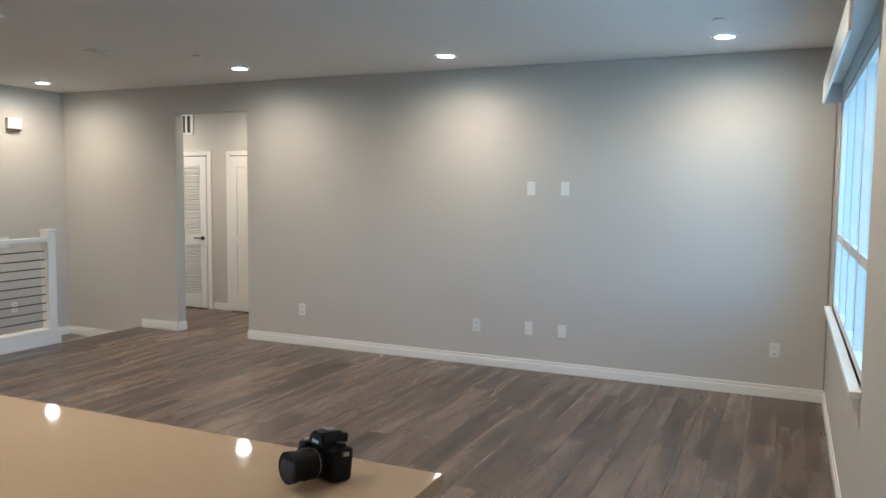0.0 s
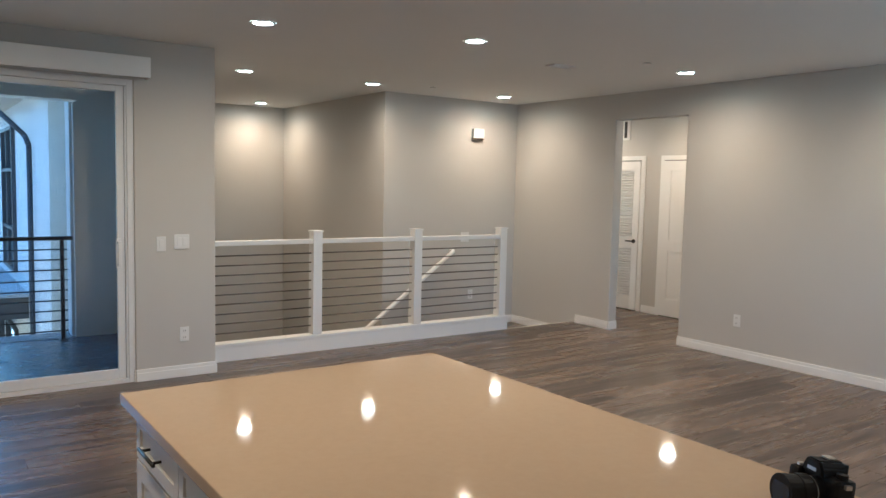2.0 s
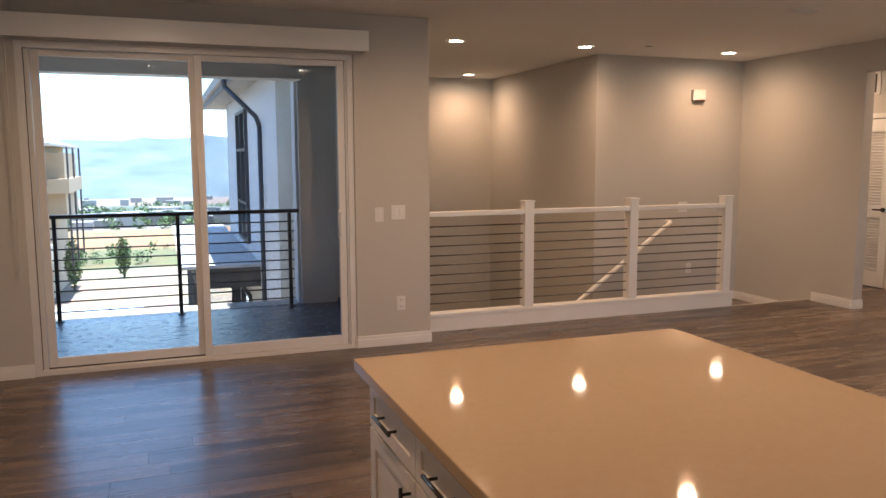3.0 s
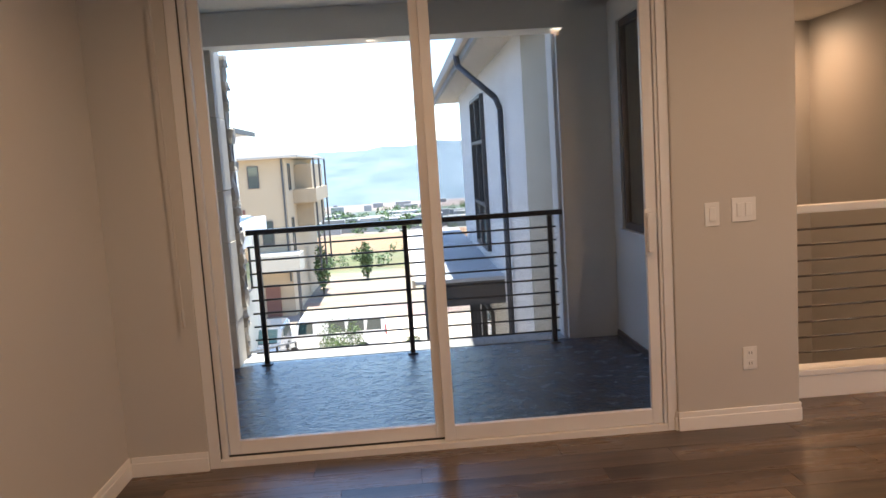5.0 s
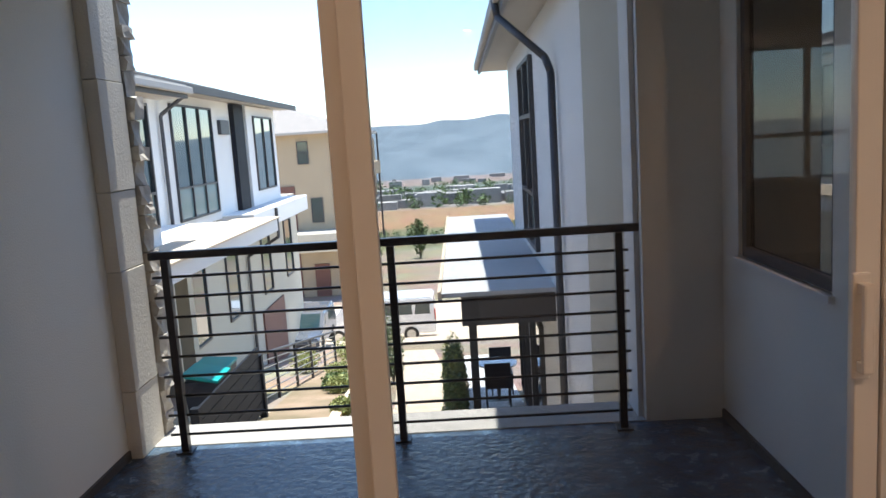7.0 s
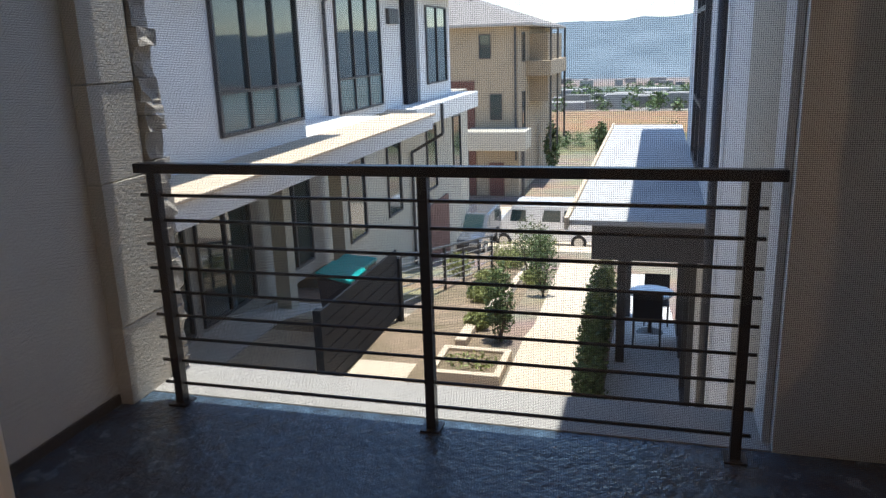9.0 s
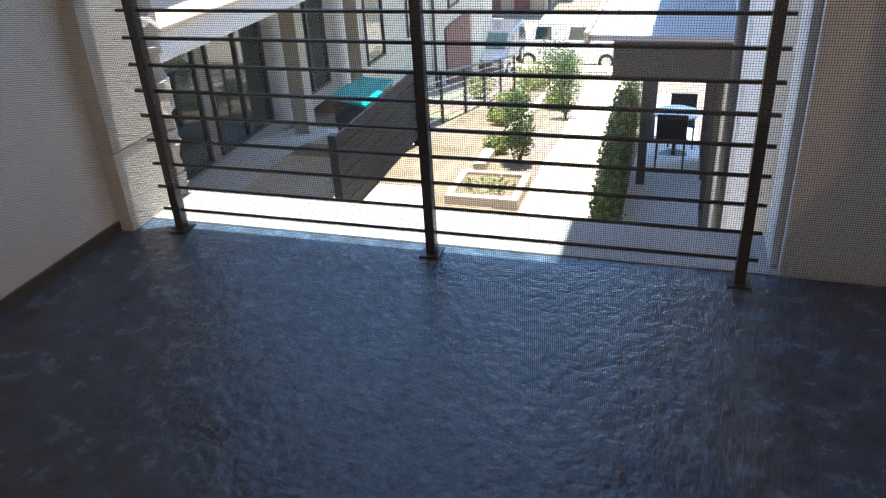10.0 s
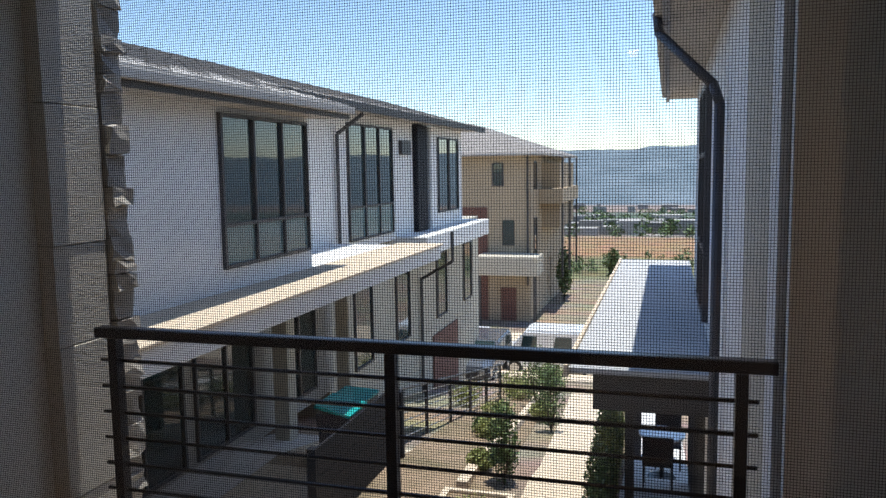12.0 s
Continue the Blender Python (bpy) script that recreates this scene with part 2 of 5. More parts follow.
def prism(bm, outline, axis, lo, hi):
    """A solid from a closed outline of 2D points, drawn out along an axis (0: points are y, z; 1: x, z; 2: x, y)."""
    def put3(p, d):
        return {0: (d, p[0], p[1]), 1: (p[0], d, p[1]), 2: (p[0], p[1], d)}[axis]
    a = [bm.verts.new(put3(p, lo)) for p in outline]
    b = [bm.verts.new(put3(p, hi)) for p in outline]
    n = len(outline)
    faces = [bm.faces.new(a), bm.faces.new(b[::-1])]
    for i in range(n):
        faces.append(bm.faces.new((a[i], b[i], b[(i + 1) % n], a[(i + 1) % n])))
    bmesh.ops.recalc_face_normals(bm, faces=faces)
    return bm


def mesh_of(name, bm, material, smooth=False):
    me = bpy.data.meshes.new(name)
    bm.to_mesh(me)
    bm.free()
    me.materials.append(material)
    if smooth:
        for p in me.polygons:
            p.use_smooth = True
    return me


def part(name, bm, material, parent, label="", smooth=False):
    ob = new(name, mesh_of(name, bm, material, smooth))
    ob.parent = parent
    if parent.parent is None:
        ob.matrix_parent_inverse = Matrix.Translation(-parent.location)
    if label:
        tagged(ob, label)
    return ob


def thing(name, at, label, category, group="", kind=""):
    ob = new(name)
    ob.location = at
    ob.empty_display_size = 0.1
    return tagged(ob, label, category, group, kind)


def structure(name, bm, material, label, category):
    return tagged(new(name, mesh_of(name, bm, material)), label, category, kind="structure")


def one(x0, x1, y0, y1, z0, z1, bevel=0.0):
    return box(bm_new(), x0, x1, y0, y1, z0, z1, bevel)

# ---- house: walls, floor, ceiling ----


def build_walls():
    w = bm_new()
    box(w, 0, 0.13, -6.82, -1.25, 0, CEIL, 0.012)
    box(w, 0, 0.13, -0.26, 0.28, 0, CEIL, 0.012)
    box(w, 0, 0.13, -1.262, -0.248, 2.44, CEIL, 0.008)
    box(w, 0.0, 0.13, 0.27, 1.55, -3.2, CEIL)
    structure("wall_east", w, WALL, "pale grey painted wall with a hallway opening", "wall")
    w = bm_new()
    box(w, -8.26, -7.65, 0, 0.14, -0.3, CEIL)
    box(w, -7.66, -5.225, 0, 0.14, 2.42, CEIL)
    box(w, -5.232, -4.58, 0, 0.14, -0.3, CEIL, 0.01)
    structure("wall_north", w, WALL, "pale grey painted wall round the sliding door", "wall")
    structure("wall_west", one(-8.26, -8.045, -8.6, 0, 0, CEIL), WALL, "pale grey painted wall beside the pantry", "wall")
    # window wall with its opening
    w = bm_new()
    box(w, -4.4, -3.0, -6.97, -6.825, 0, CEIL)
    box(w, -0.45, 0.13, -6.97, -6.825, 0, CEIL)
    box(w, -3.01, -0.44, -6.97, -6.825, 0, 0.82)
    box(w, -3.01, -0.44, -6.97, -6.825, 2.3, CEIL)
    structure("wall_south", w, WALL, "pale grey painted wall with a tall window", "wall")
    structure("wall_kitchen_side", one(-4.53, -4.4, -8.6, -6.87, 0, CEIL), WALL, "pale grey painted kitchen wall", "wall")
    structure("wall_kitchen_back", one(-8.26, -4.4, -8.73, -8.6, 0, CEIL), WALL, "pale grey painted kitchen wall", "wall")
    # stair well
    w = bm_new()
    box(w, -2.05, 0.0, 1.49, 1.62, -3.2, CEIL)
    box(w, -2.05, -1.92, 1.62, 4.55, -3.2, CEIL)
    structure("wall_stair_back", w, WALL, "pale grey painted stairwell wall", "wall")
    structure("wall_stair_end", one(-4.87, -2.05, 4.45, 4.58, -3.2, CEIL), WALL, "pale grey painted stairwell wall", "wall")
    w = bm_new()
    box(w, -4.86, -4.58, 0.14, 1.1, -3.2, CEIL)
    box(w, -4.86, -4.58, 2.03, 4.45, -3.2, CEIL)
    box(w, -4.86, -4.58, 1.09, 2.04, -3.2, 0.87)
    box(w, -4.86, -4.58, 1.09, 2.04, 2.44, CEIL)
    structure("wall_stair_side", w, WALL, "pale grey stairwell wall with a window", "wall")
    # hallway behind the opening
    w = bm_new()
    box(w, 1.39, 1.51, -2.6, 3.0, 0, CEIL)
    box(w, 0.13, 1.39, -2.72, -2.6, 0, CEIL)
    box(w, 0.13, 1.39, 2.0, 2.12, 0, CEIL)
    structure("wall_hall", w, WALL, "pale grey painted hallway wall", "wall")
    structure("floor", one(-8.26, 1.51, -8.6, 0.34, -0.3, -0.014), DARK_EDGE, "floor base under wood-look planks", "floor")
    structure("floor_hall", one(0.13, 1.51, 0.34, 3.0, -0.3, -0.002), PLANK_REST, "dark wood-look hallway floor", "floor")
    structure("floor_lower", one(-4.87, 0.0, 0.34, 4.58, -3.3, -3.1), PLANK_REST, "dark wood-look lower floor", "floor")
    structure("floor_edge", one(-4.58, 0.0, 0.342, 0.44, -3.2, -0.016), WALL, "painted wall below the stair railing", "wall")
    structure("ceiling", one(-8.26, 1.51, -8.73, 0.14, CEIL, CEIL + 0.2), CEILING, "flat white painted ceiling", "ceiling")
    structure("ceiling_stair", one(-4.86, 1.51, 0.14, 4.58, CEIL, CEIL + 0.2), CEILING, "flat white painted ceiling over the stairs", "ceiling")


def baseboard(x0, y0, x1, y1, nx, ny, z=0.0, h=0.1):
    """A moulded skirting from one plan point to another; nx, ny point into the room."""
    b = bm_new()
    for t, z0, z1 in ((0.014, z, z + h - 0.03), (0.009, z + h - 0.03, z + h)):
        xa, xb = sorted((x0, x1))
        ya, yb = sorted((y0, y1))
        if nx:
            xa, xb = (xa, xa + t) if nx > 0 else (xa - t, xa)
        else:
            ya, yb = (ya, ya + t) if ny > 0 else (ya - t, ya)
        box(b, xa, xb, ya, yb, z0, z1, 0.003)
    structure("baseboard", b, WHITE, "white painted moulded baseboard", "baseboard")


def build_baseboards():
    baseboard(0, -6.82, 0, -1.255, -1, 0)
    baseboard(0, -0.255, 0, 0.28, -1, 0)
    baseboard(0.0, -0.26, 0.13, -0.26, 0, -1)
    baseboard(0.0, -1.25, 0.13, -1.25, 0, 1)
    baseboard(-4.4, -6.825, -0.015, -6.825, 0, 1)
    baseboard(-5.232, 0, -4.58, 0, 0, -1)
    baseboard(-5.232, 0, -5.232, 0.035, -1, 0)
    baseboard(-4.58, 0.0, -4.58, 0.335, 1, 0)
    baseboard(-8.03, 0, -7.65, 0, 0, -1)
    baseboard(-8.045, -3.08, -8.045, 0, 1, 0)
    baseboard(1.39, 0.19, 1.39, 0.43, -1, 0)
    baseboard(1.39, -2.6, 1.39, -0.69, -1, 0)
    baseboard(-0.9, 1.49, 0.0, 1.49, 0, -1, z=-0.185)
    baseboard(0, 0.44, 0, 1.47, -1, 0, z=-0.185)


build_walls()
build_baseboards()

# ---- stairs and white railing ----


def build_stairs():
    st = thing("staircase", (-0.55, 0.86, -3.1), "dark wood-look stairs going down behind the white railing", "stairs", kind="structure")
    part("landing", one(-1.1, 0.0, 0.442, 1.49, -0.4, -0.185, 0.006), PLANK_REST, st)
    for i in range(12):
        x1 = -1.1 - i * 0.265
        z = -0.185 - (i + 1) * 0.183
        part("step", one(x1 - 0.29, x1, 0.442, 1.49, z - 0.2, z, 0.006), PLANK_REST, st)


def build_handrail():
    hr = thing("handrail", (-1.17, 1.36, 0.78), "white sloping wall handrail beside the stairs", "handrail")
    b = bm_new()
    tube(b, (-1.05, 1.42, 0.82), (-4.0, 1.42, -1.27), 0.026, 10)
    tube(b, (-1.05, 1.42, 0.82), (-1.05, 1.49, 0.82), 0.026, 10)
    part("rail", b, WHITE, hr, smooth=True)
    for x in (-1.45, -2.25, -3.2):
        z = 0.82 + (x + 1.05) * 0.708
        k = bm_new()
        tube(k, (x, 1.49, z - 0.07), (x, 1.43, z - 0.02), 0.01)
        part("bracket", k, WHITE, hr)


def build_stair_railing():
    ra = thing("stair_railing", (-2.85, 0.31, 0), "white wooden railing with thin dark metal bars above the stairs", "railing")
    part("curb", one(-4.58, -1.04, 0.338, 0.452, -0.012, 0.13, 0.005), WHITE, ra)
    part("curb_cap", one(-4.58, -1.045, 0.33, 0.46, 0.13, 0.165, 0.006), WHITE, ra)
    part("top_rail", one(-4.58, -1.12, 0.355, 0.435, 1.055, 1.1, 0.008), WHITE, ra)
    xs = (-3.457, -2.29, -1.122)
    for x in xs:
        b = one(x - 0.048, x + 0.048, 0.342, 0.448, 0.166, 1.165, 0.006)
        p = part("post", b, WHITE, ra)
        part("post_cap", one(x - 0.055, x + 0.055, 0.335, 0.455, 1.165, 1.183, 0.005), WHITE, p)
    for lo, hi in ((-4.58, -3.505), (-3.409, -2.338), (-2.242, -1.17)):
        for k in range(9):
            z = 0.25 + k * 0.089
            b = bm_new()
            tube(b, (lo, 0.395, z), (hi, 0.395, z), 0.0065, 6)
            part("bar", b, CABLE, ra, smooth=True)


build_stairs()
build_handrail()
build_stair_railing()

# ---- ceiling fittings ----


def build_can():
    can = thing("recessed_light", (0, 0, 0), "round recessed ceiling light with a white trim ring, lit", "ceiling light", "recessed ceiling lights")
    b = bm_new()
    outer, inner, low = [], [], []
    for i in range(28):
        a = 2 * math.pi * i / 28
        c, s = math.cos(a), math.sin(a)
        outer.append(b.verts.new((0.092 * c, 0.092 * s, -0.002)))
        low.append(b.verts.new((0.086 * c, 0.086 * s, -0.009)))
        inner.append(b.verts.new((0.068 * c, 0.068 * s, -0.004)))
    for i in range(28):
        j = (i + 1) % 28
        b.faces.new((outer[i], low[i], low[j], outer[j]))
        b.faces.new((low[i], inner[i], inner[j], low[j]))
    part("trim_ring", b, TRIM_CAN, can, smooth=True)
    d = bm_new()
    bmesh.ops.create_cone(d, cap_ends=True, segments=28, radius1=0.066, radius2=0.062, depth=0.004)
    part("lens", d, GLOW, can, "glowing warm white lens")
    return can


first_can = build_can()
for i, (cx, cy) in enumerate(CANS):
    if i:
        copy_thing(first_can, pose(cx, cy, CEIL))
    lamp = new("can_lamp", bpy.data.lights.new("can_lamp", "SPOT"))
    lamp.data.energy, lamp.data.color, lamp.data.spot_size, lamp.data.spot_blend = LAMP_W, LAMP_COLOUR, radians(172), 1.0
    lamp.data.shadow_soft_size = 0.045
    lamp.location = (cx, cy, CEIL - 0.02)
first_can.location = (CANS[0][0], CANS[0][1], CEIL)


def build_vent(name, cx, cy, length, width, along_x):
    v = thing(name, (cx, cy, CEIL), "white slotted ceiling air vent", "vent", "ceiling vents")
    hx, hy = (length / 2, width / 2) if along_x else (width / 2, length / 2)
    part("backing", one(cx - hx + 0.008, cx + hx - 0.008, cy - hy + 0.008, cy + hy - 0.008, CEIL - 0.004, CEIL - 0.001), DARK_EDGE, v)
    b = bm_new()
    t = 0.014
    box(b, cx - hx, cx + hx, cy - hy, cy - hy + t, CEIL - 0.012, CEIL - 0.001)
    box(b, cx - hx, cx + hx, cy + hy - t, cy + hy, CEIL - 0.012, CEIL - 0.001)
    box(b, cx - hx, cx - hx + t, cy - hy + t, cy + hy - t, CEIL - 0.012, CEIL - 0.001)
    box(b, cx + hx - t, cx + hx, cy - hy + t, cy + hy - t, CEIL - 0.012, CEIL - 0.001)
    part("frame", b, TRIM_CAN, v)
    for k in range(3):
        o = -hy + t + (k + 0.5) * (2 * hy - 2 * t) / 3 if along_x else -hx + t + (k + 0.5) * (2 * hx - 2 * t) / 3
        if along_x:
            s = one(cx - hx + t, cx + hx - t, cy + o - 0.002, cy + o + 0.002, CEIL - 0.011, CEIL - 0.005)
        else:
            s = one(cx + o - 0.002, cx + o + 0.002, cy - hy + t, cy + hy - t, CEIL - 0.011, CEIL - 0.005)
        part("slat", s, TRIM_CAN, v)


build_vent("ceiling_vent", -6.42, -0.31, 0.36, 0.09, True)
build_vent("ceiling_vent", -1.88, -1.29, 0.26, 0.12, True)


def build_sprinkler(x, y):
    s = thing("sprinkler_cover", (x, y, CEIL), "small round white ceiling sprinkler cover", "sprinkler", "sprinkler covers")
    b = bm_new()
    tube(b, (x, y, CEIL - 0.012), (x, y, CEIL - 0.004), 0.042, 20)
    part("cover", b, TRIM_CAN, s, smooth=False)
    b = bm_new()
    tube(b, (x, y, CEIL - 0.004), (x, y, CEIL), 0.03, 16)
    part("gap_ring", b, DARK_EDGE, s)


for sx, sy in ((-1.45, -1.9), (-1.85, 0.8), (-1.3, -6.06)):
    build_sprinkler(sx, sy)

# ---- wall plates ----


def build_plate(kind, x, y, z, face, w=0.075, h=0.12):
    """face: 'x' for a wall whose room side looks to -x, 'y' to -y, 'Y' to +y."""
    names = {"outlet": ("wall_outlet", "white wall outlet plate"), "switch": ("light_switch", "white rocker light switch plate"),
             "blank": ("wall_plate", "blank white wall plate")}
    nm, lab = names[kind]
    p = thing(nm, (x, y, z), lab, "outlet" if kind == "outlet" else "switch" if kind == "switch" else "wall plate", "white wall plates")

    def slab(u0, u1, z0, z1, d0, d1, bev):
        if face == "x":
            return one(x - d1, x - d0, y + u0, y + u1, z + z0, z + z1, bev)
        return one(x + u0, x + u1, y - d1, y - d0, z + z0, z + z1, bev)
    part("plate", slab(-w / 2, w / 2, -h / 2, h / 2, 0, 0.006, 0.002), PLATE, p)
    if kind == "outlet":
        for dz in (-0.028, 0.028):
            s = part("socket", slab(-0.017, 0.017, dz - 0.02, dz + 0.02, 0.0062, 0.009, 0.001), PLATE, p)
            for du in (-0.007, 0.007):
                part("slot", slab(du - 0.0015, du + 0.0015, dz - 0.006, dz + 0.008, 0.0091, 0.0098, 0), DARK_EDGE, s)
    elif kind == "switch":
        n = max(1, round(w / 0.06))
        for k in range(n):
            u = (k - (n - 1) / 2) * 0.046
            part("rocker", slab(u - 0.016, u + 0.016, -0.034, 0.034, 0.0062, 0.011, 0.002), PLATE, p)


for py, pz, kind in ((-4.41, 1.65, "blank"), (-4.72, 1.65, "blank"), (-4.41, 0.385, "blank"), (-4.72, 0.38, "blank"),
                     (-3.9, 0.372, "outlet"), (-1.95, 0.375, "outlet"), (-6.46, 0.38, "outlet")):
    build_plate(kind, 0, py, pz, "x")
build_plate("switch", -4.863, 0, 1.135, "y", 0.125)
build_plate("switch", -5.028, 0, 1.12, "y", 0.075)
build_plate("outlet", -4.845, 0, 0.36, "y")
build_plate("switch", -0.83, 1.49, 0.99, "y", 0.13)
build_plate("outlet", -0.72, 1.49, 0.24, "y")


def build_chime():
    c = thing("door_chime", (-0.67, 1.49, 2.3), "white square door chime box with a wooden lower edge", "door chime")
    part("box", one(-0.755, -0.585, 1.445, 1.49, 2.26, 2.38, 0.006), PLATE, c)
    part("base", one(-0.75, -0.59, 1.447, 1.488, 2.24, 2.259, 0.003), BRONZE, c)


build_chime()

# ---- sliding door, valance, screen ----


def build_sliding_door():
    d = thing("door_1", (-6.45, 0.07, 0), "white vinyl sliding glass door with two panels, closed", "sliding door", kind="structure")
    x0, x1, top = -7.65, -5.232, 2.42
    f = bm_new()
    box(f, x0, x0 + 0.05, -0.006, 0.15, -0.01, top, 0.003)
    box(f, x0 + 0.0505, x0 + 0.085, 0.03, 0.15, 0.036, top - 0.051, 0.003)
    box(f, x1 - 0.05, x1, -0.006, 0.15, -0.01, top, 0.003)
    box(f, x1 - 0.066, x1 - 0.0505, 0.004, 0.15, 0.036, top - 0.051, 0.003)
    box(f, x0 + 0.05, x1 - 0.05, -0.006, 0.15, top - 0.05, top, 0.003)
    box(f, x0 + 0.05, x1 - 0.05, -0.006, 0.15, -0.01, 0.035, 0.003)
    part("frame", f, VINYL, d)
    for name, a, b, y0, y1 in (("fixed_panel", x0 + 0.09, -6.44, 0.05, 0.085), ("sliding_panel", -6.452, x1 - 0.07, 0.012, 0.046)):
        p = bm_new()
        s = 0.055
        box(p, a, a + s, y0, y1, 0.038, top - 0.053, 0.004)
        box(p, b - s, b, y0, y1, 0.038, top - 0.053, 0.004)
        box(p, a + s, b - s, y0, y1, 0.038, 0.115, 0.004)
        box(p, a + s, b - s, y0, y1, top - 0.098, top - 0.053, 0.004)
        fr = part(name, p, VINYL, d)
        g = part("pane", one(a + s - 0.01, b - s + 0.01, (y0 + y1) / 2 - 0.004, (y0 + y1) / 2 + 0.004, 0.11, top - 0.093), GLASS, fr)
        g.visible_shadow = False
    h = bm_new()
    box(h, x1 - 0.137, x1 - 0.097, -0.002, 0.012, 0.93, 1.17, 0.004)
    box(h, x1 - 0.130, x1 - 0.104, -0.024, -0.003, 0.95, 0.975, 0.004)
    box(h, x1 - 0.130, x1 - 0.104, -0.024, -0.003, 1.125, 1.15, 0.004)
    box(h, x1 - 0.130, x1 - 0.104, -0.036, -0.022, 0.95, 1.15, 0.005)
    part("handle", h, VINYL, d, "white pull handle")
    t = bm_new()
    box(t, x0 + 0.05, x1 - 0.05, 0.0475, 0.049, 0.0352, 0.046)
    box(t, x0 + 0.0505, x0 + 0.0535, 0.012, 0.0295, 0.04, top - 0.06)
    part("weatherstrip", t, DARK_EDGE, d)
    d.location.y += 0.02  # the door sits back in the wall


def build_insect_screen():
    s = thing("insect_screen", (-5.85, 0.118, 0.04), "fine dark insect screen in a slim white frame", "insect screen")
    x0, x1, z0, z1, y = -6.49, -5.305, 0.04, 2.365, 0.118
    f = bm_new()
    w = 0.022
    box(f, x0, x0 + w, y - 0.008, y + 0.008, z0, z1, 0.002)
    box(f, x1 - w, x1, y - 0.008, y + 0.008, z0, z1, 0.002)
    box(f, x0 + w, x1 - w, y - 0.008, y + 0.008, z0, z0 + w, 0.002)
    box(f, x0 + w, x1 - w, y - 0.008, y + 0.008, z1 - w, z1, 0.002)
    part("frame", f, VINYL, s)
    pitch, r = 0.0015, 0.00012
    verts, faces = [], []

    def strand(p, q, u, v):
        k = len(verts)
        for base in (p, q):
            for su, sv in ((-1, -1), (1, -1), (1, 1), (-1, 1)):
                verts.append(tuple(base[i] + r * (su * u[i] + sv * v[i]) for i in range(3)))
        faces.extend((k + i, k + (i + 1) % 4, k + 4 + (i + 1) % 4, k + 4 + i) for i in range(4))
    for i in range(int((x1 - x0 - 2 * w) / pitch) + 1):
        x = x0 + w + i * pitch
        strand((x, y, z0 + w), (x, y, z1 - w), (1, 0, 0), (0, 1, 0))
    for i in range(int((z1 - z0 - 2 * w) / pitch) + 1):
        z = z0 + w + i * pitch
        strand((x0 + w, y, z), (x1 - w, y, z), (0, 1, 0), (0, 0, 1))
    me = bpy.data.meshes.new("mesh_fabric")
    me.from_pydata(verts, [], faces)
    me.materials.append(MESH_WIRE)
    ob = new("mesh_fabric", me)
    ob.parent = s
    ob.matrix_parent_inverse = Matrix.Translation(-s.location)
    tagged(ob, "dark woven fibreglass mesh", kind="stuff")


def build_valance():
    v = thing("blind_valance", (-6.45, -0.05, 2.49), "white blind valance box above the sliding door", "valance")
    b = one(-7.73, -5.125, -0.115, -0.1, 2.43, 2.59, 0.004)
    box(b, -7.73, -7.716, -0.1, 0.0, 2.43, 2.59)
    box(b, -5.139, -5.125, -0.1, 0.0, 2.43, 2.59)
    part("fascia", b, WHITE, v)
    part("top", one(-7.716, -5.139, -0.1, 0.0, 2.575, 2.589), WHITE, v)
    b = bm_new()
    tube(b, (-7.695, -0.06, 2.55), (-7.691, -0.05, 0.83), 0.0045, 8)
    tube(b, (-7.691, -0.05, 0.83), (-7.691, -0.05, 0.745), 0.008, 8)
    part("wand", b, WALL, v, "slim hanging blind wand")


build_sliding_door()
build_insect_screen()
build_valance()

# ---- south window ----


def build_south_window():
    w = thing("window_1", (-2.0, -6.870, 0.62), "white window with a half-drawn translucent shade", "window", kind="structure")
    x0, x1, z0, z1 = -3.0, -0.45, 0.82, 2.3
    f = bm_new()
    box(f, x0, x1, -6.895, -6.835, z0, z0 + 0.05)
    box(f, x0, x1, -6.895, -6.835, z1 - 0.05, z1)
    for x in (x0 + 0.03, x0 + 0.65, x0 + 1.275, x0 + 1.9, x1 - 0.03):
        box(f, x - 0.03, x + 0.03, -6.895, -6.835, z0 + 0.05, z1 - 0.05)
    box(f, x0, x1, -6.890, -6.840, 1.3, 1.35)
    part("window_frame", f, VINYL, w)
    part("window_sill", one(x0 - 0.04, x1 + 0.04, -6.850, -6.780, z0 - 0.03, z0, 0.004), WHITE, w)
    for k in range(4):
        a = x0 + 0.06 + k * 0.622
        g = part("pane", one(a, a + 0.56, -6.875, -6.867, z0 + 0.05, z1 - 0.05), GLASS, w)
        g.visible_shadow = False
    v = thing("window_valance", (-2.0, -6.780, 2.3), "white blind valance box above the window", "valance")
    part("fascia", one(x0 - 0.1, x1 + 0.1, -6.720, -6.705, 2.28, 2.44, 0.004), WHITE, v)
    part("side", one(x1 + 0.086, x1 + 0.1, -6.9, -6.720, 2.28, 2.44), WHITE, v)
    part("top", one(x0 - 0.1, x1 + 0.086, -6.9, -6.720, 2.425, 2.439), WHITE, v)


build_south_window()

# ---- hallway doors ----


def lever(parent, x, y, z, way):
    b = bm_new()
    tube(b, (x, y, z), (x - 0.014, y, z), 0.027, 16)
    tube(b, (x - 0.012, y, z), (x - 0.05, y, z), 0.009, 10)
    tube(b, (x - 0.045, y, z), (x - 0.045, y + way * 0.11, z), 0.009, 10)
    part("lever_handle", b, BLACK_METAL, parent, "dark bronze lever handle", smooth=True)


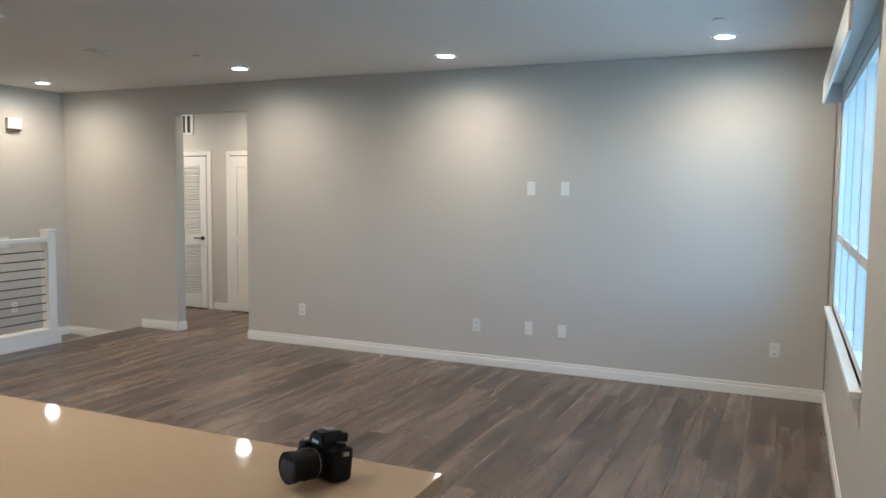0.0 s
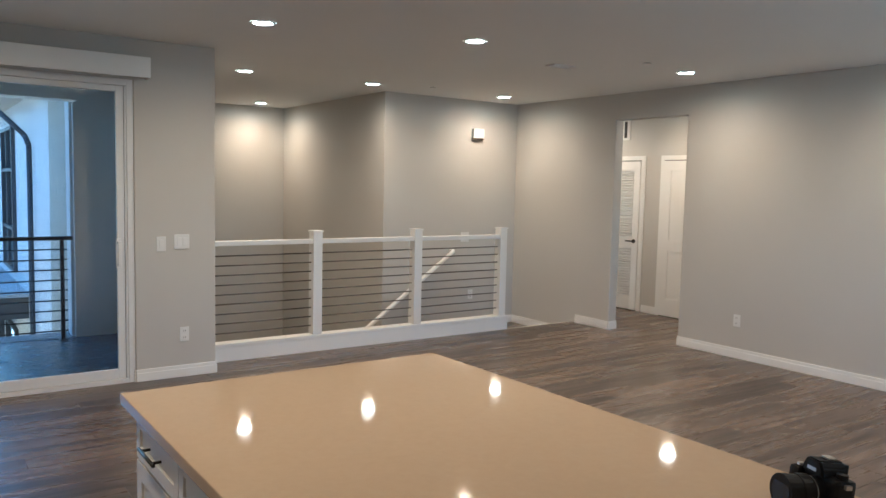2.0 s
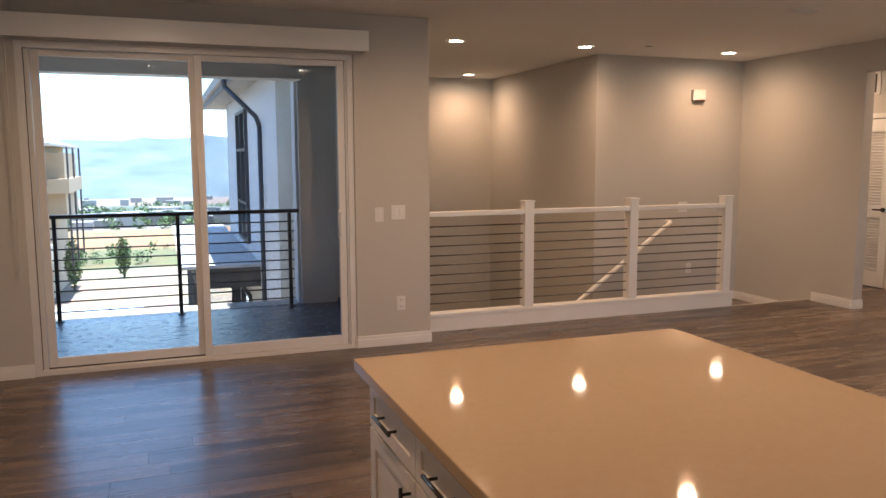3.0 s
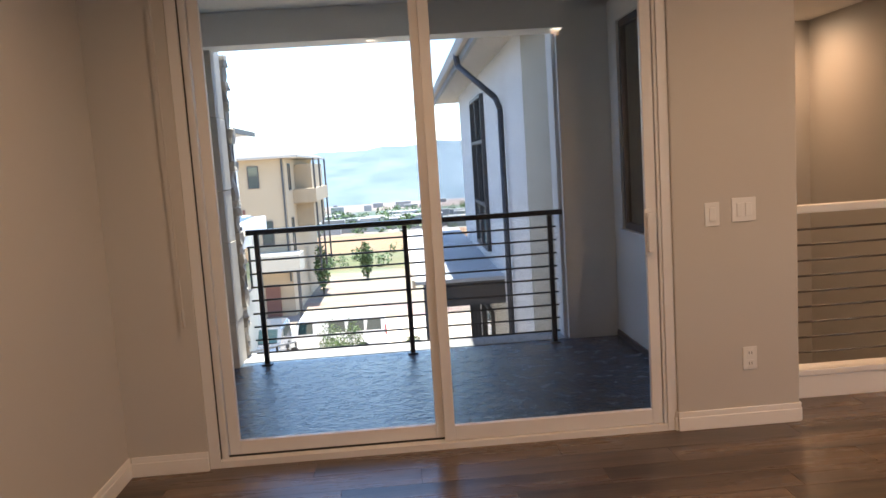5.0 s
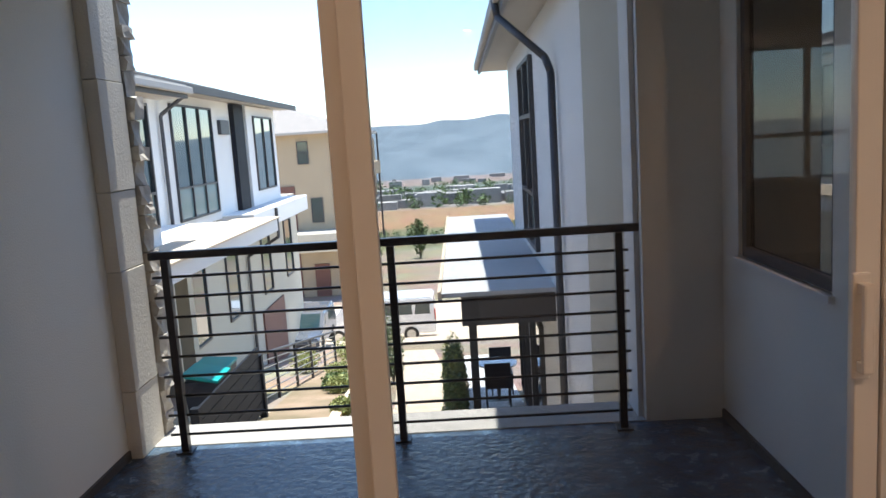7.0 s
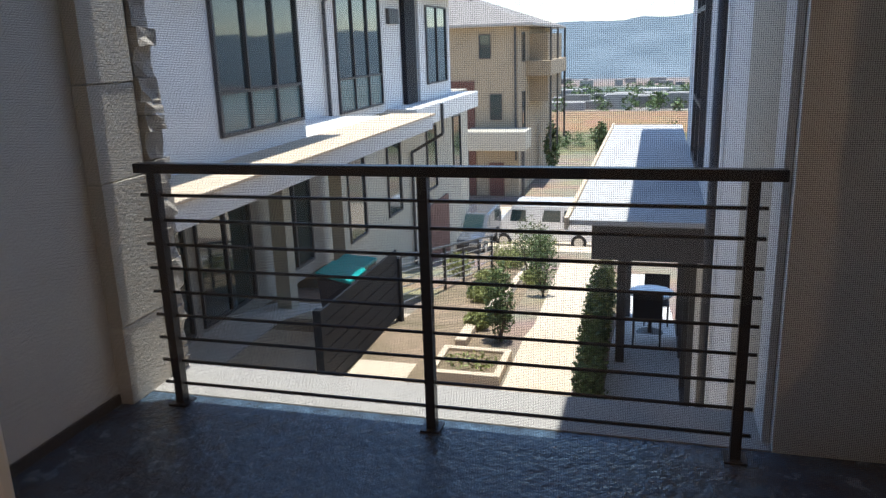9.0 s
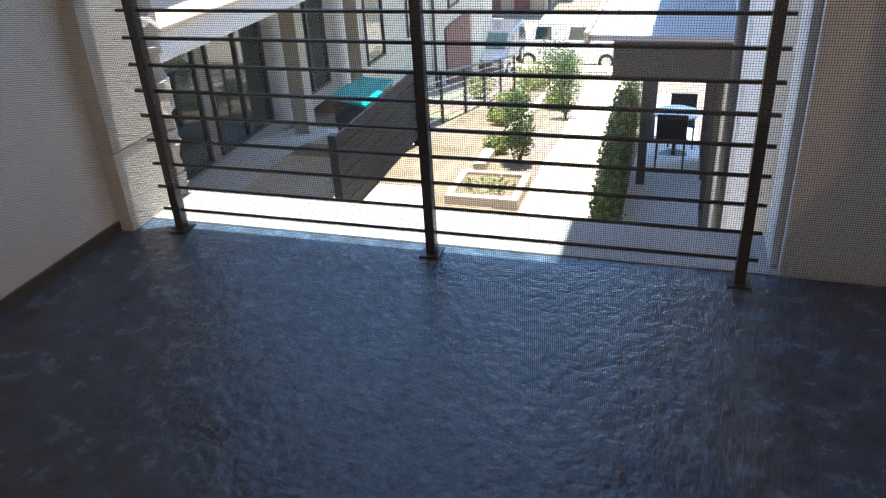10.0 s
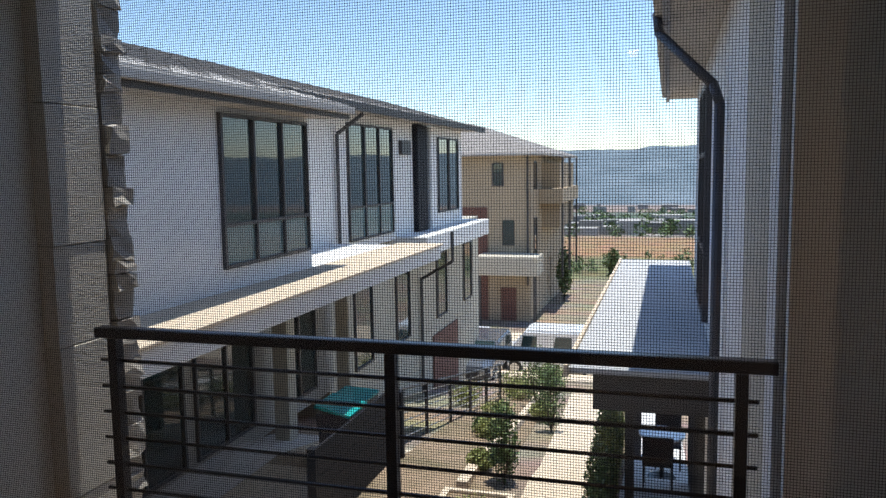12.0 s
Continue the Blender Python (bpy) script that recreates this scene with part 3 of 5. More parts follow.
def casing(parent, y0, y1, top):
    b = bm_new()
    x = 1.3900
    box(b, x - 0.018, x, y0 - 0.07, y0 - 0.005, 0, top + 0.07, 0.003)
    box(b, x - 0.018, x, y1 + 0.005, y1 + 0.07, 0, top + 0.07, 0.003)
    box(b, x - 0.018, x, y0 - 0.005, y1 + 0.005, top + 0.01, top + 0.07, 0.003)
    part("casing", b, WHITE, parent)


def build_louvre_door():
    d = thing("door_2", (1.3900, 0.83, 0), "white louvred closet door with a dark lever, closed", "door", kind="structure")
    y0, y1, x0, x1 = 0.52, 1.26, 1.3580, 1.3880
    f = bm_new()
    s = 0.1
    box(f, x0, x1, y0, y0 + s, 0.012, 2.03, 0.003)
    box(f, x0, x1, y1 - s, y1, 0.012, 2.03, 0.003)
    for z0, z1 in ((0.012, 0.2), (0.86, 1.0), (1.9, 2.03)):
        box(f, x0, x1, y0 + s, y1 - s, z0, z1, 0.003)
    leaf = part("leaf", f, WHITE, d)
    for lo, hi in ((0.205, 0.855), (1.005, 1.895)):
        n = int((hi - lo) / 0.034)
        for k in range(n):
            z = lo + (k + 0.5) * (hi - lo) / n
            b = box(bm_new(), x0 + 0.004, x1 - 0.002, y0 + s, y1 - s, z - 0.004, z + 0.004, 0, Matrix.Rotation(radians(38), 4, "Y"))
            part("slat", b, WHITE, leaf)
    part("backing", one(1.3885, 1.3897, y0 + s, y1 - s, 0.2, 1.9), WHITE, d)
    # Dark strips fill the gaps below and above the leaf as painted shade.
    part("threshold_gap", one(x0 + 0.004, x1 - 0.002, y0, y1, 0.0005, 0.0115), DARK_EDGE, d)
    part("head_gap", one(x0 + 0.004, x1 - 0.002, y0, y1, 2.031, 2.0395), DARK_EDGE, d)
    casing(d, y0, y1, 2.03)
    lever(d, x0, y0 + 0.06, 0.95, 1)


def build_panel_door():
    d = thing("door_3", (1.3900, -0.3, 0), "white two-panel hallway door, closed", "door", kind="structure")
    y0, y1, x0, x1 = -0.62, 0.12, 1.3580, 1.3880
    f = bm_new()
    box(f, x0 + 0.01, x1, y0, y1, 0.012, 2.03)
    s = 0.11
    box(f, x0, x0 + 0.0098, y0, y0 + s, 0.012, 2.03, 0.002)
    box(f, x0, x0 + 0.0098, y1 - s, y1, 0.012, 2.03, 0.002)
    for z0, z1 in ((0.012, 0.24), (0.86, 1.0), (1.9, 2.03)):
        box(f, x0, x0 + 0.0098, y0 + s, y1 - s, z0, z1, 0.002)
    part("leaf", f, WHITE, d)
    # Shade of the door gaps, again drawn as dark strips.
    part("threshold_gap", one(x0 + 0.004, x1 - 0.002, y0, y1, 0.0005, 0.0115), DARK_EDGE, d)
    part("head_gap", one(x0 + 0.004, x1 - 0.002, y0, y1, 2.031, 2.0395), DARK_EDGE, d)
    casing(d, y0, y1, 2.03)
    lever(d, x0, y0 + 0.06, 0.95, 1)


def build_hall_vent():
    v = thing("wall_vent", (1.3900, 0.72, 2.45), "white return air grille high on the wall", "vent")
    part("frame", one(1.3780, 1.3900, 0.74, 1.19, 2.32, 2.6, 0.003), TRIM_CAN, v)
    for k in range(5):
        y = 0.79 + k * 0.085
        part("slot", one(1.3765, 1.3775, y, y + 0.05, 2.35, 2.57), DARK_EDGE, v)


build_louvre_door()
build_panel_door()
build_hall_vent()

# ---- kitchen ----


def build_island():
    x0, x1, y0, y1 = -6.142, -4.84, -5.75, -3.67
    c = thing("island_cabinet", (-5.6, -4.8, 0), "white shaker kitchen island cabinet with dark bar pulls", "cabinet")
    part("body", one(x0 + 0.055, x1 - 0.3, y0 + 0.04, y1 - 0.05, 0.1, 0.876), CABINET, c)
    part("toe_kick", one(x0 + 0.12, x1 - 0.36, y0 + 0.1, y1 - 0.1, 0.0, 0.1), DARK_EDGE, c)
    fx = x0 + 0.035
    for k in range(4):
        a = y1 - 0.07 - (k + 1) * 0.485
        b = a + 0.48
        for nm, z0, z1, s in (("drawer_front", 0.71, 0.86, 0.045), ("door", 0.12, 0.7, 0.06)):
            f = bm_new()
            box(f, fx + 0.008, fx + 0.019, a, b, z0, z1)
            box(f, fx, fx + 0.0078, a, a + s, z0, z1, 0.001)
            box(f, fx, fx + 0.0078, b - s, b, z0, z1, 0.001)
            box(f, fx, fx + 0.0078, a + s, b - s, z0, z0 + s, 0.001)
            box(f, fx, fx + 0.0078, a + s, b - s, z1 - s, z1, 0.001)
            p = part(nm, f, CABINET, c)
            h = bm_new()
            if nm == "drawer_front":
                m, z = (a + b) / 2, 0.785
                tube(h, (fx - 0.03, m - 0.09, z), (fx - 0.03, m + 0.09, z), 0.006, 8)
                for dy in (-0.064, 0.064):
                    tube(h, (fx, m + dy, z), (fx - 0.03, m + dy, z), 0.005, 8)
            else:
                m = b - 0.04 if k % 2 else a + 0.04
                tube(h, (fx - 0.03, m, 0.5), (fx - 0.03, m, 0.67), 0.006, 8)
                for z in (0.52, 0.65):
                    tube(h, (fx, m, z), (fx - 0.03, m, z), 0.005, 8)
            part("pull", h, BLACK_METAL, p, "dark bar pull", smooth=True)
    part("end_panel", one(x0 + 0.055, x1 - 0.3, y1 - 0.0495, y1 - 0.035, 0.02, 0.876, 0.002), CABINET, c)
    tagged(new("island_worktop", mesh_of("island_worktop", one(x0, x1, y0, y1, 0.876, 0.914, 0.004), QUARTZ)),
           "cream polished quartz island worktop", "worktop")


def build_pantry():
    c = thing("pantry_cabinet", (-7.82, -3.6, 0), "tall white shaker pantry cabinet with bronze bar pulls", "cabinet")
    y0, y1, fx = -3.87, -3.08, -7.5
    part("body", one(-8.044, fx - 0.022, y0, y1, 0.1, 2.45), CABINET, c)
    part("toe_kick", one(-8.03, fx - 0.09, y0 + 0.01, y1 - 0.01, 0, 0.1), DARK_EDGE, c)
    mid = (y0 + y1) / 2
    for z0, z1, hz in ((0.11, 1.295, (1.03, 1.24)), (1.305, 2.44, (1.36, 1.57))):
        for a, b, hy in ((y0 + 0.003, mid - 0.002, mid - 0.03), (mid + 0.002, y1 - 0.003, mid + 0.03)):
            s = 0.075
            f = bm_new()
            box(f, fx - 0.02, fx - 0.009, a, b, z0, z1)
            box(f, fx - 0.0088, fx, a, a + s, z0, z1, 0.001)
            box(f, fx - 0.0088, fx, b - s, b, z0, z1, 0.001)
            box(f, fx - 0.0088, fx, a + s, b - s, z0, z0 + s, 0.001)
            box(f, fx - 0.0088, fx, a + s, b - s, z1 - s, z1, 0.001)
            p = part("door", f, CABINET, c)
            h = bm_new()
            tube(h, (fx + 0.035, hy, hz[0]), (fx + 0.035, hy, hz[1]), 0.0065, 10)
            for z in (hz[0] + 0.045, hz[1] - 0.045):
                tube(h, (fx, hy, z), (fx + 0.035, hy, z), 0.005, 8)
            part("pull", h, BRONZE, p, "brushed bronze bar pull", smooth=True)


def build_photo_camera():
    c = thing("photo_camera", (-4.985, -5.495, 0.914), "black digital reflex camera with a zoom lens on the worktop", "camera")
    m = Matrix.Translation((-4.985, -5.495, 0.914)) @ Matrix.Rotation(radians(158), 4, "Z") @ Matrix.Rotation(radians(-6), 4, "Y")

    def local(bm, name, mt, label="", parent=None, smooth=False):
        bmesh.ops.transform(bm, matrix=m, verts=bm.verts[:])
        return part(name, bm, mt, parent or c, label, smooth)
    b = bm_new()
    box(b, -0.03, 0.03, -0.065, 0.065, 0.004, 0.088, 0.012)
    box(b, -0.03, 0.05, -0.068, -0.035, 0.004, 0.084, 0.012)
    body = local(b, "body", RUBBER)
    hump = prism(bm_new(), [(-0.037, 0.082), (0.037, 0.082), (0.03, 0.104), (0.02, 0.117), (-0.02, 0.117), (-0.03, 0.104)], 0, -0.026, 0.042)
    bmesh.ops.bevel(hump, geom=hump.edges[:], offset=0.004, segments=2, affect="EDGES")
    local(hump, "viewfinder_hump", RUBBER, parent=body)
    local(one(-0.044, -0.026, -0.018, 0.018, 0.086, 0.11, 0.004), "eyepiece", RUBBER, parent=body)
    b = bm_new()
    tube(b, (0.03, -0.05, 0.084), (0.03, -0.05, 0.09), 0.009, 14)
    local(b, "shutter_button", SILVER, "silver shutter button", body)
    local(one(0.0425, 0.0435, -0.014, 0.014, 0.09, 0.098), "name_plate", SILVER, "small silver plate on the hump", body)
    b = bm_new()
    tube(b, (0.028, 0.008, 0.045), (0.07, 0.008, 0.043), 0.034, 24)
    tube(b, (0.07, 0.008, 0.043), (0.112, 0.008, 0.041), 0.037, 24)
    ln = local(b, "lens_barrel", RUBBER, smooth=False)
    b = bm_new()
    tube(b, (0.058, 0.008, 0.0435), (0.086, 0.008, 0.0425), 0.0388, 24)
    local(b, "zoom_ring", RUBBER, "", ln)
    b = bm_new()
    tube(b, (0.108, 0.008, 0.0412), (0.124, 0.008, 0.0405), 0.0392, 24)
    local(b, "lens_hood", RUBBER, "", ln)
    b = bm_new()
    tube(b, (0.0495, 0.008, 0.0438), (0.0515, 0.008, 0.0437), 0.0352, 24)
    local(b, "ring", SILVER, "thin silver lens ring", ln)
    b = bm_new()
    tube(b, (0.1235, 0.008, 0.0405), (0.1248, 0.008, 0.0405), 0.03, 24)
    local(b, "front_glass", LENS, "dark front glass", ln)
    b = bm_new()
    tube(b, (0.0, 0.048, 0.086), (0.0, 0.048, 0.098), 0.013, 16)
    local(b, "mode_dial", RUBBER, "", body)
    b = bm_new()
    box(b, -0.012, 0.012, -0.012, 0.012, 0.1185, 0.122)
    local(b, "hot_shoe", SILVER, "silver hot shoe", body)
    for y in (-0.07, 0.07):
        local(one(-0.008, 0.008, y - 0.004, y + 0.004, 0.07, 0.08), "strap_lug", SILVER, "silver strap lug", body)


build_island()
build_pantry()
build_photo_camera()

# ---- balcony ----


def build_balcony():
    structure("balcony_floor", one(-8.1, -4.87, 0.15, 2.24, -0.3, -0.018), DECK, "dark blue-grey coated balcony floor", "floor")
    structure("balcony_edge", one(-8.0, -5.3, 2.241, 2.55, -0.3, -0.012, 0.004), EDGE_STRIP, "outer edge strip of the balcony floor, coloured pale as sunlit", "floor")
    structure("wall_balcony_left", one(-8.26, -8.0, 0.14, 2.47, -0.6, 2.9), STUCCO, "light stucco balcony side wall", "wall")
    w = bm_new()
    box(w, -4.89, -4.862, 0.145, 1.1, -0.3, 2.62)
    box(w, -4.89, -4.862, 2.03, 2.25, -0.3, 2.62)
    box(w, -4.89, -4.862, 1.1, 2.03, -0.3, 0.87)
    box(w, -4.89, -4.862, 1.1, 2.03, 2.44, 2.62)
    structure("wall_balcony_right", w, STUCCO, "light stucco balcony side wall with a window", "wall")
    structure("wall_balcony_return", one(-5.3, -4.862, 2.25, 2.5, -3.3, 2.9, 0.006), STUCCO, "light stucco return wall beside the balcony opening", "wall")
    structure("balcony_header", one(-8.0, -5.3, 1.95, 2.215, 2.405, 2.9), STUCCO, "light stucco beam above the balcony opening", "wall")
    structure("ceiling_balcony", one(-8.26, -4.87, 0.14, 2.21, 2.64, 2.94), STUCCO, "light stucco balcony ceiling", "ceiling")
    # Out of view: the slab keeps daylight from leaking into the rooms.
    rf = one(-8.3, 1.55, -8.8, 2.2, 2.945, 3.1)
    box(rf, -4.86, 1.55, 2.201, 4.6, 2.945, 3.1)
    # Unseen eave corner, added to shade the right end of the edge strip.
    box(rf, -5.9, -4.861, 2.201, 2.9, 2.945, 3.1)
    structure("roof_slab", rf, FASCIA, "flat roof over the rooms with an unseen shading corner", "roof")
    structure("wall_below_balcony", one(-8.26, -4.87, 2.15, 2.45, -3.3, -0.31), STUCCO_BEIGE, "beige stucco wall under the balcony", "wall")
    structure("baseboard_balcony", one(-4.905, -4.891, 0.16, 2.24, -0.017, 0.03), FASCIA, "dark coated upturn along the wall", "trim")
    structure("baseboard_balcony_left", one(-7.999, -7.986, 0.16, 2.1, -0.017, 0.03), FASCIA, "dark coated upturn along the wall", "trim")
    structure("trim_outer_wall", one(-5.33, -5.302, 2.3, 2.52, -0.3, 2.45, 0.004), STUCCO_WHITE, "white edge bead of the opening", "trim")
    structure("wall_outer_face", one(-8.3, -8.262, -8.8, 2.47, -3.3, 2.94), STUCCO_BEIGE, "beige stucco outer wall", "wall")


def build_pilaster():
    p = thing("pilaster", (-7.9, 2.28, -0.018), "tan block pilaster with rough stone veneer on its outer edge", "pilaster", kind="structure")
    z = -0.017
    for i, h in enumerate((0.36, 0.62, 0.4, 0.55, 0.6)):
        top = min(z + h, 2.448)
        part("block", one(-7.998, -7.925 + 0.003 * (i % 2), 2.1, 2.39, z, top - 0.004, 0.004), BLOCK, p)
        z = top
    rng = random.Random(4)
    z = -0.015
    while z < 2.4:
        h = rng.uniform(0.05, 0.14)
        b = bm_new()
        box(b, -7.998, -7.9 + rng.uniform(-0.02, 0.025), 2.4, 2.52, z, min(z + h, 2.446) - 0.003)
        bmesh.ops.subdivide_edges(b, edges=b.edges[:], cuts=1, use_grid_fill=True)
        for v in b.verts:
            v.co += Vector((rng.uniform(-1, 1), rng.uniform(-0.4, 0.4), rng.uniform(-0.6, 0.6))) * 0.012
        part("stone", b, STONE, p)
        z += h


def build_balcony_railing():
    r = thing("balcony_railing", (-6.57, 2.165, -0.018), "black metal balcony railing with nine horizontal bars", "railing")
    y = 2.167
    part("top_rail", one(-7.8, -5.335, y - 0.024, y + 0.024, 1.005, 1.045, 0.004), BLACK_METAL, r)
    for x in (-7.722, -6.577, -5.436):
        p = part("post", one(x - 0.019, x + 0.019, y - 0.022, y + 0.022, -0.017, 1.004, 0.003), BLACK_METAL, r)
        part("foot_plate", one(x - 0.04, x + 0.04, y - 0.045, y + 0.045, -0.0175, -0.009), BLACK_METAL, p)
    for k in range(9):
        z = 0.072 + k * 0.1048
        b = bm_new()
        tube(b, (-7.8, y + 0.012, z), (-5.385, y + 0.012, z), 0.0075, 8)
        part("bar", b, BLACK_METAL, r, smooth=True)


def build_balcony_window():
    w = thing("window_2", (-4.83, 1.56, 0.87), "dark-framed window onto the balcony", "window", kind="structure")
    y0, y1, z0, z1 = 1.1, 2.03, 0.87, 2.44
    f = bm_new()
    s = 0.05
    xa, xb = -4.87, -4.79
    box(f, xa, xb, y0, y0 + s, z0, z1)
    box(f, xa, xb, y1 - s, y1, z0, z1)
    box(f, xa, xb, y0 + s, y1 - s, z0, z0 + s)
    box(f, xa, xb, y0 + s, y1 - s, z1 - s, z1)
    part("window_frame", f, GUTTER, w)
    g = part("pane", one(-4.85, -4.842, y0 + s, y1 - s, z0 + s, z1 - s), WINDOW_GLASS, w)
    g.visible_shadow = False
    part("window_sill", one(-4.915, -4.87, y0 - 0.02, y1 + 0.02, z0 - 0.03, z0, 0.004), STUCCO_WHITE, w)


build_balcony()
build_pilaster()
build_balcony_railing()
build_balcony_window()

# ---- land ----


def land(x, y):
    if y < 11:
        return -3.15
    if y < 36:
        return -3.15 - 5.0 * (y - 11) / 25
    if y < 60:
        return -8.2 - 0.4 * (y - 36) / 24
    if y < 140:
        return -8.6 - 3.0 * (y - 60) / 80
    return -11.6 - 18.0 * min(1, (y - 140) / 500)


def ground_material():
    m = bpy.data.materials.new("valley_ground")
    m.use_nodes = True
    n, l = m.node_tree.nodes, m.node_tree.links
    b = n["Principled BSDF"]
    b.inputs["Roughness"].default_value = 0.95
    tc = n.new("ShaderNodeTexCoord")
    mp = n.new("ShaderNodeMapping")
    mp.inputs["Scale"].default_value = (0.35, 1.0, 1.0)
    nz, fine, mix = n.new("ShaderNodeTexNoise"), n.new("ShaderNodeTexNoise"), n.new("ShaderNodeMix")
    nz.inputs["Scale"].default_value, nz.inputs["Detail"].default_value = 0.03, 7
    fine.inputs["Scale"].default_value, fine.inputs["Detail"].default_value = 0.35, 5
    ramp = n.new("ShaderNodeValToRGB")
    e = ramp.color_ramp.elements
    e[0].position, e[0].color = 0.0, (0.34, 0.27, 0.19, 1)
    e[1].position, e[1].color = 1.0, (0.22, 0.2, 0.18, 1)
    # dirt, scrub, dry field, town ground, orchards, bare slopes: fields follow one another down the valley
    for far, colour in ((70, (0.34, 0.27, 0.19)), (76, (0.16, 0.16, 0.06)), (96, (0.18, 0.16, 0.07)), (102, (0.36, 0.2, 0.09)), (146, (0.33, 0.2, 0.1)),
                        (158, (0.3, 0.29, 0.26)), (220, (0.28, 0.27, 0.24)), (235, (0.09, 0.12, 0.08)), (350, (0.11, 0.14, 0.1)),
                        (400, (0.28, 0.2, 0.16)), (620, (0.25, 0.2, 0.18))):
        k = e.new(far / 800)
        k.color = (*colour, 1)
    sep, wob, add = n.new("ShaderNodeSeparateXYZ"), n.new("ShaderNodeMath"), n.new("ShaderNodeMath")
    wob.operation, add.operation = "MULTIPLY_ADD", "DIVIDE"
    wob.inputs[1].default_value, add.inputs[1].default_value = 36.0, 800.0
    shift = n.new("ShaderNodeMath")
    shift.operation = "SUBTRACT"
    shift.inputs[1].default_value = 18.0
    l.new(tc.outputs["Object"], sep.inputs[0])
    l.new(nz.outputs["Fac"], wob.inputs[0])
    l.new(sep.outputs["Y"], shift.inputs[0])
    l.new(shift.outputs[0], wob.inputs[2])
    l.new(wob.outputs[0], add.inputs[0])
    mix.data_type, mix.blend_type = "RGBA", "MULTIPLY"
    mix.inputs[0].default_value = 0.6
    l.new(tc.outputs["Object"], mp.inputs[0])
    l.new(mp.outputs[0], nz.inputs["Vector"])
    l.new(tc.outputs["Object"], fine.inputs["Vector"])
    l.new(add.outputs[0], ramp.inputs[0])
    l.new(ramp.outputs[0], mix.inputs[6])
    l.new(fine.outputs["Color"], mix.inputs[7])
    l.new(mix.outputs[2], b.inputs["Base Color"])
    return m


def grid_sheet(name, xs, ys, height, material, label, category, lift=0.0):
    verts = [(x, y, height(x, y) + lift) for y in ys for x in xs]
    n = len(xs)
    faces = [(j * n + i, j * n + i + 1, (j + 1) * n + i + 1, (j + 1) * n + i) for j in range(len(ys) - 1) for i in range(n - 1)]
    me = bpy.data.meshes.new(name)
    me.from_pydata(verts, [], faces)
    me.materials.append(material)
    return tagged(new(name, me), label, category, kind="structure")


def build_land():
    xs = [-3000, -1500, -800, -400, -200, -100, -60] + list(range(-40, 41, 8)) + [60, 100, 200, 400, 800, 1500, 3000]
    ys = [-3000, -800, -200, -60, -20, 0, 4, 8, 11] + list(range(14, 37, 3)) + [36, 45, 60, 80, 110, 140, 200, 300, 450, 640, 1000, 1800, 3000]
    grid_sheet("ground", xs, sorted(set(ys)), land, ground_material(), "dry tan and green hillside falling to a valley", "ground")

    def ridge(x, y):
        f = max(0.0, min(1.0, (y - 640) / 860))
        return -30 + f * (68 + 16 * noise.noise((x * 0.0025, 0, 3.1)) + 7 * noise.noise((x * 0.012, 0, 1.7)) + 2.5 * noise.noise((x * 0.05, 2, 1.7)))
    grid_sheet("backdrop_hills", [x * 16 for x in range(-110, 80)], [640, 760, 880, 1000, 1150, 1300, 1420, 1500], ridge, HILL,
               "hills across the valley, tinted blue-grey with haze", "hills")
    rng = random.Random(9)
    b = bm_new()
    for k in range(150):
        y = rng.uniform(158, 225) if k % 3 else rng.uniform(360, 560)
        x = rng.uniform(-0.5, 0.2) * y
        s = rng.uniform(1.5, 4.5)
        z = land(x, y)
        box(b, x - s, x + s, y - s * 0.6, y + s * 0.6, z - 0.5, z + rng.uniform(1.5, 3.2))
    ob = new("distant_houses", mesh_of("distant_houses", b, DISTANT_WHITE))
    tagged(ob, "pale roofs of a distant town in the valley", "houses", kind="stuff")
    far_trees()


def leaf_mass(bm, rng, cx, cy, cz, rx, ry, rz, count, size):
    """Many small tilted leaf clumps inside an uneven ellipsoid."""
    for k in range(count):
        u = Vector((rng.gauss(0, 1), rng.gauss(0, 1), rng.gauss(0, 1))).normalized() * (rng.random() ** 0.4)
        wob = 1 + 0.28 * noise.noise(u * 2.3 + Vector((cx, cy, cz)))
        p = Vector((cx + u.x * rx * wob, cy + u.y * ry * wob, cz + u.z * rz * wob))
        a = Vector((rng.gauss(0, 1), rng.gauss(0, 1), rng.gauss(0, 0.7))).normalized()
        c = a.cross(Vector((rng.gauss(0, 1), rng.gauss(0, 1), rng.gauss(0, 1)))).normalized()
        s = size * rng.uniform(0.6, 1.4)
        vs = [bm.verts.new(p + a * s), bm.verts.new(p + c * s * 0.5), bm.verts.new(p - a * s), bm.verts.new(p - c * s * 0.5)]
        bm.faces.new(vs)


def far_trees():
    rng = random.Random(21)
    b = bm_new()
    for k in range(330):
        y = rng.uniform(76, 99) if k % 3 == 0 else rng.uniform(150, 230) if k % 3 == 1 else rng.uniform(230, 360)
        x = rng.uniform(-0.5, 0.2) * y
        r = rng.uniform(0.4, 0.9) if k % 3 == 0 else rng.uniform(0.9, 2.4)
        leaf_mass(b, rng, x, y, land(x, y) + r * 0.8, r, r, r, 70, r * 0.22)
    tagged(new("distant_trees", mesh_of("distant_trees", b, LEAF)), "scattered dark green trees across the valley", "trees", kind="stuff")


build_land()


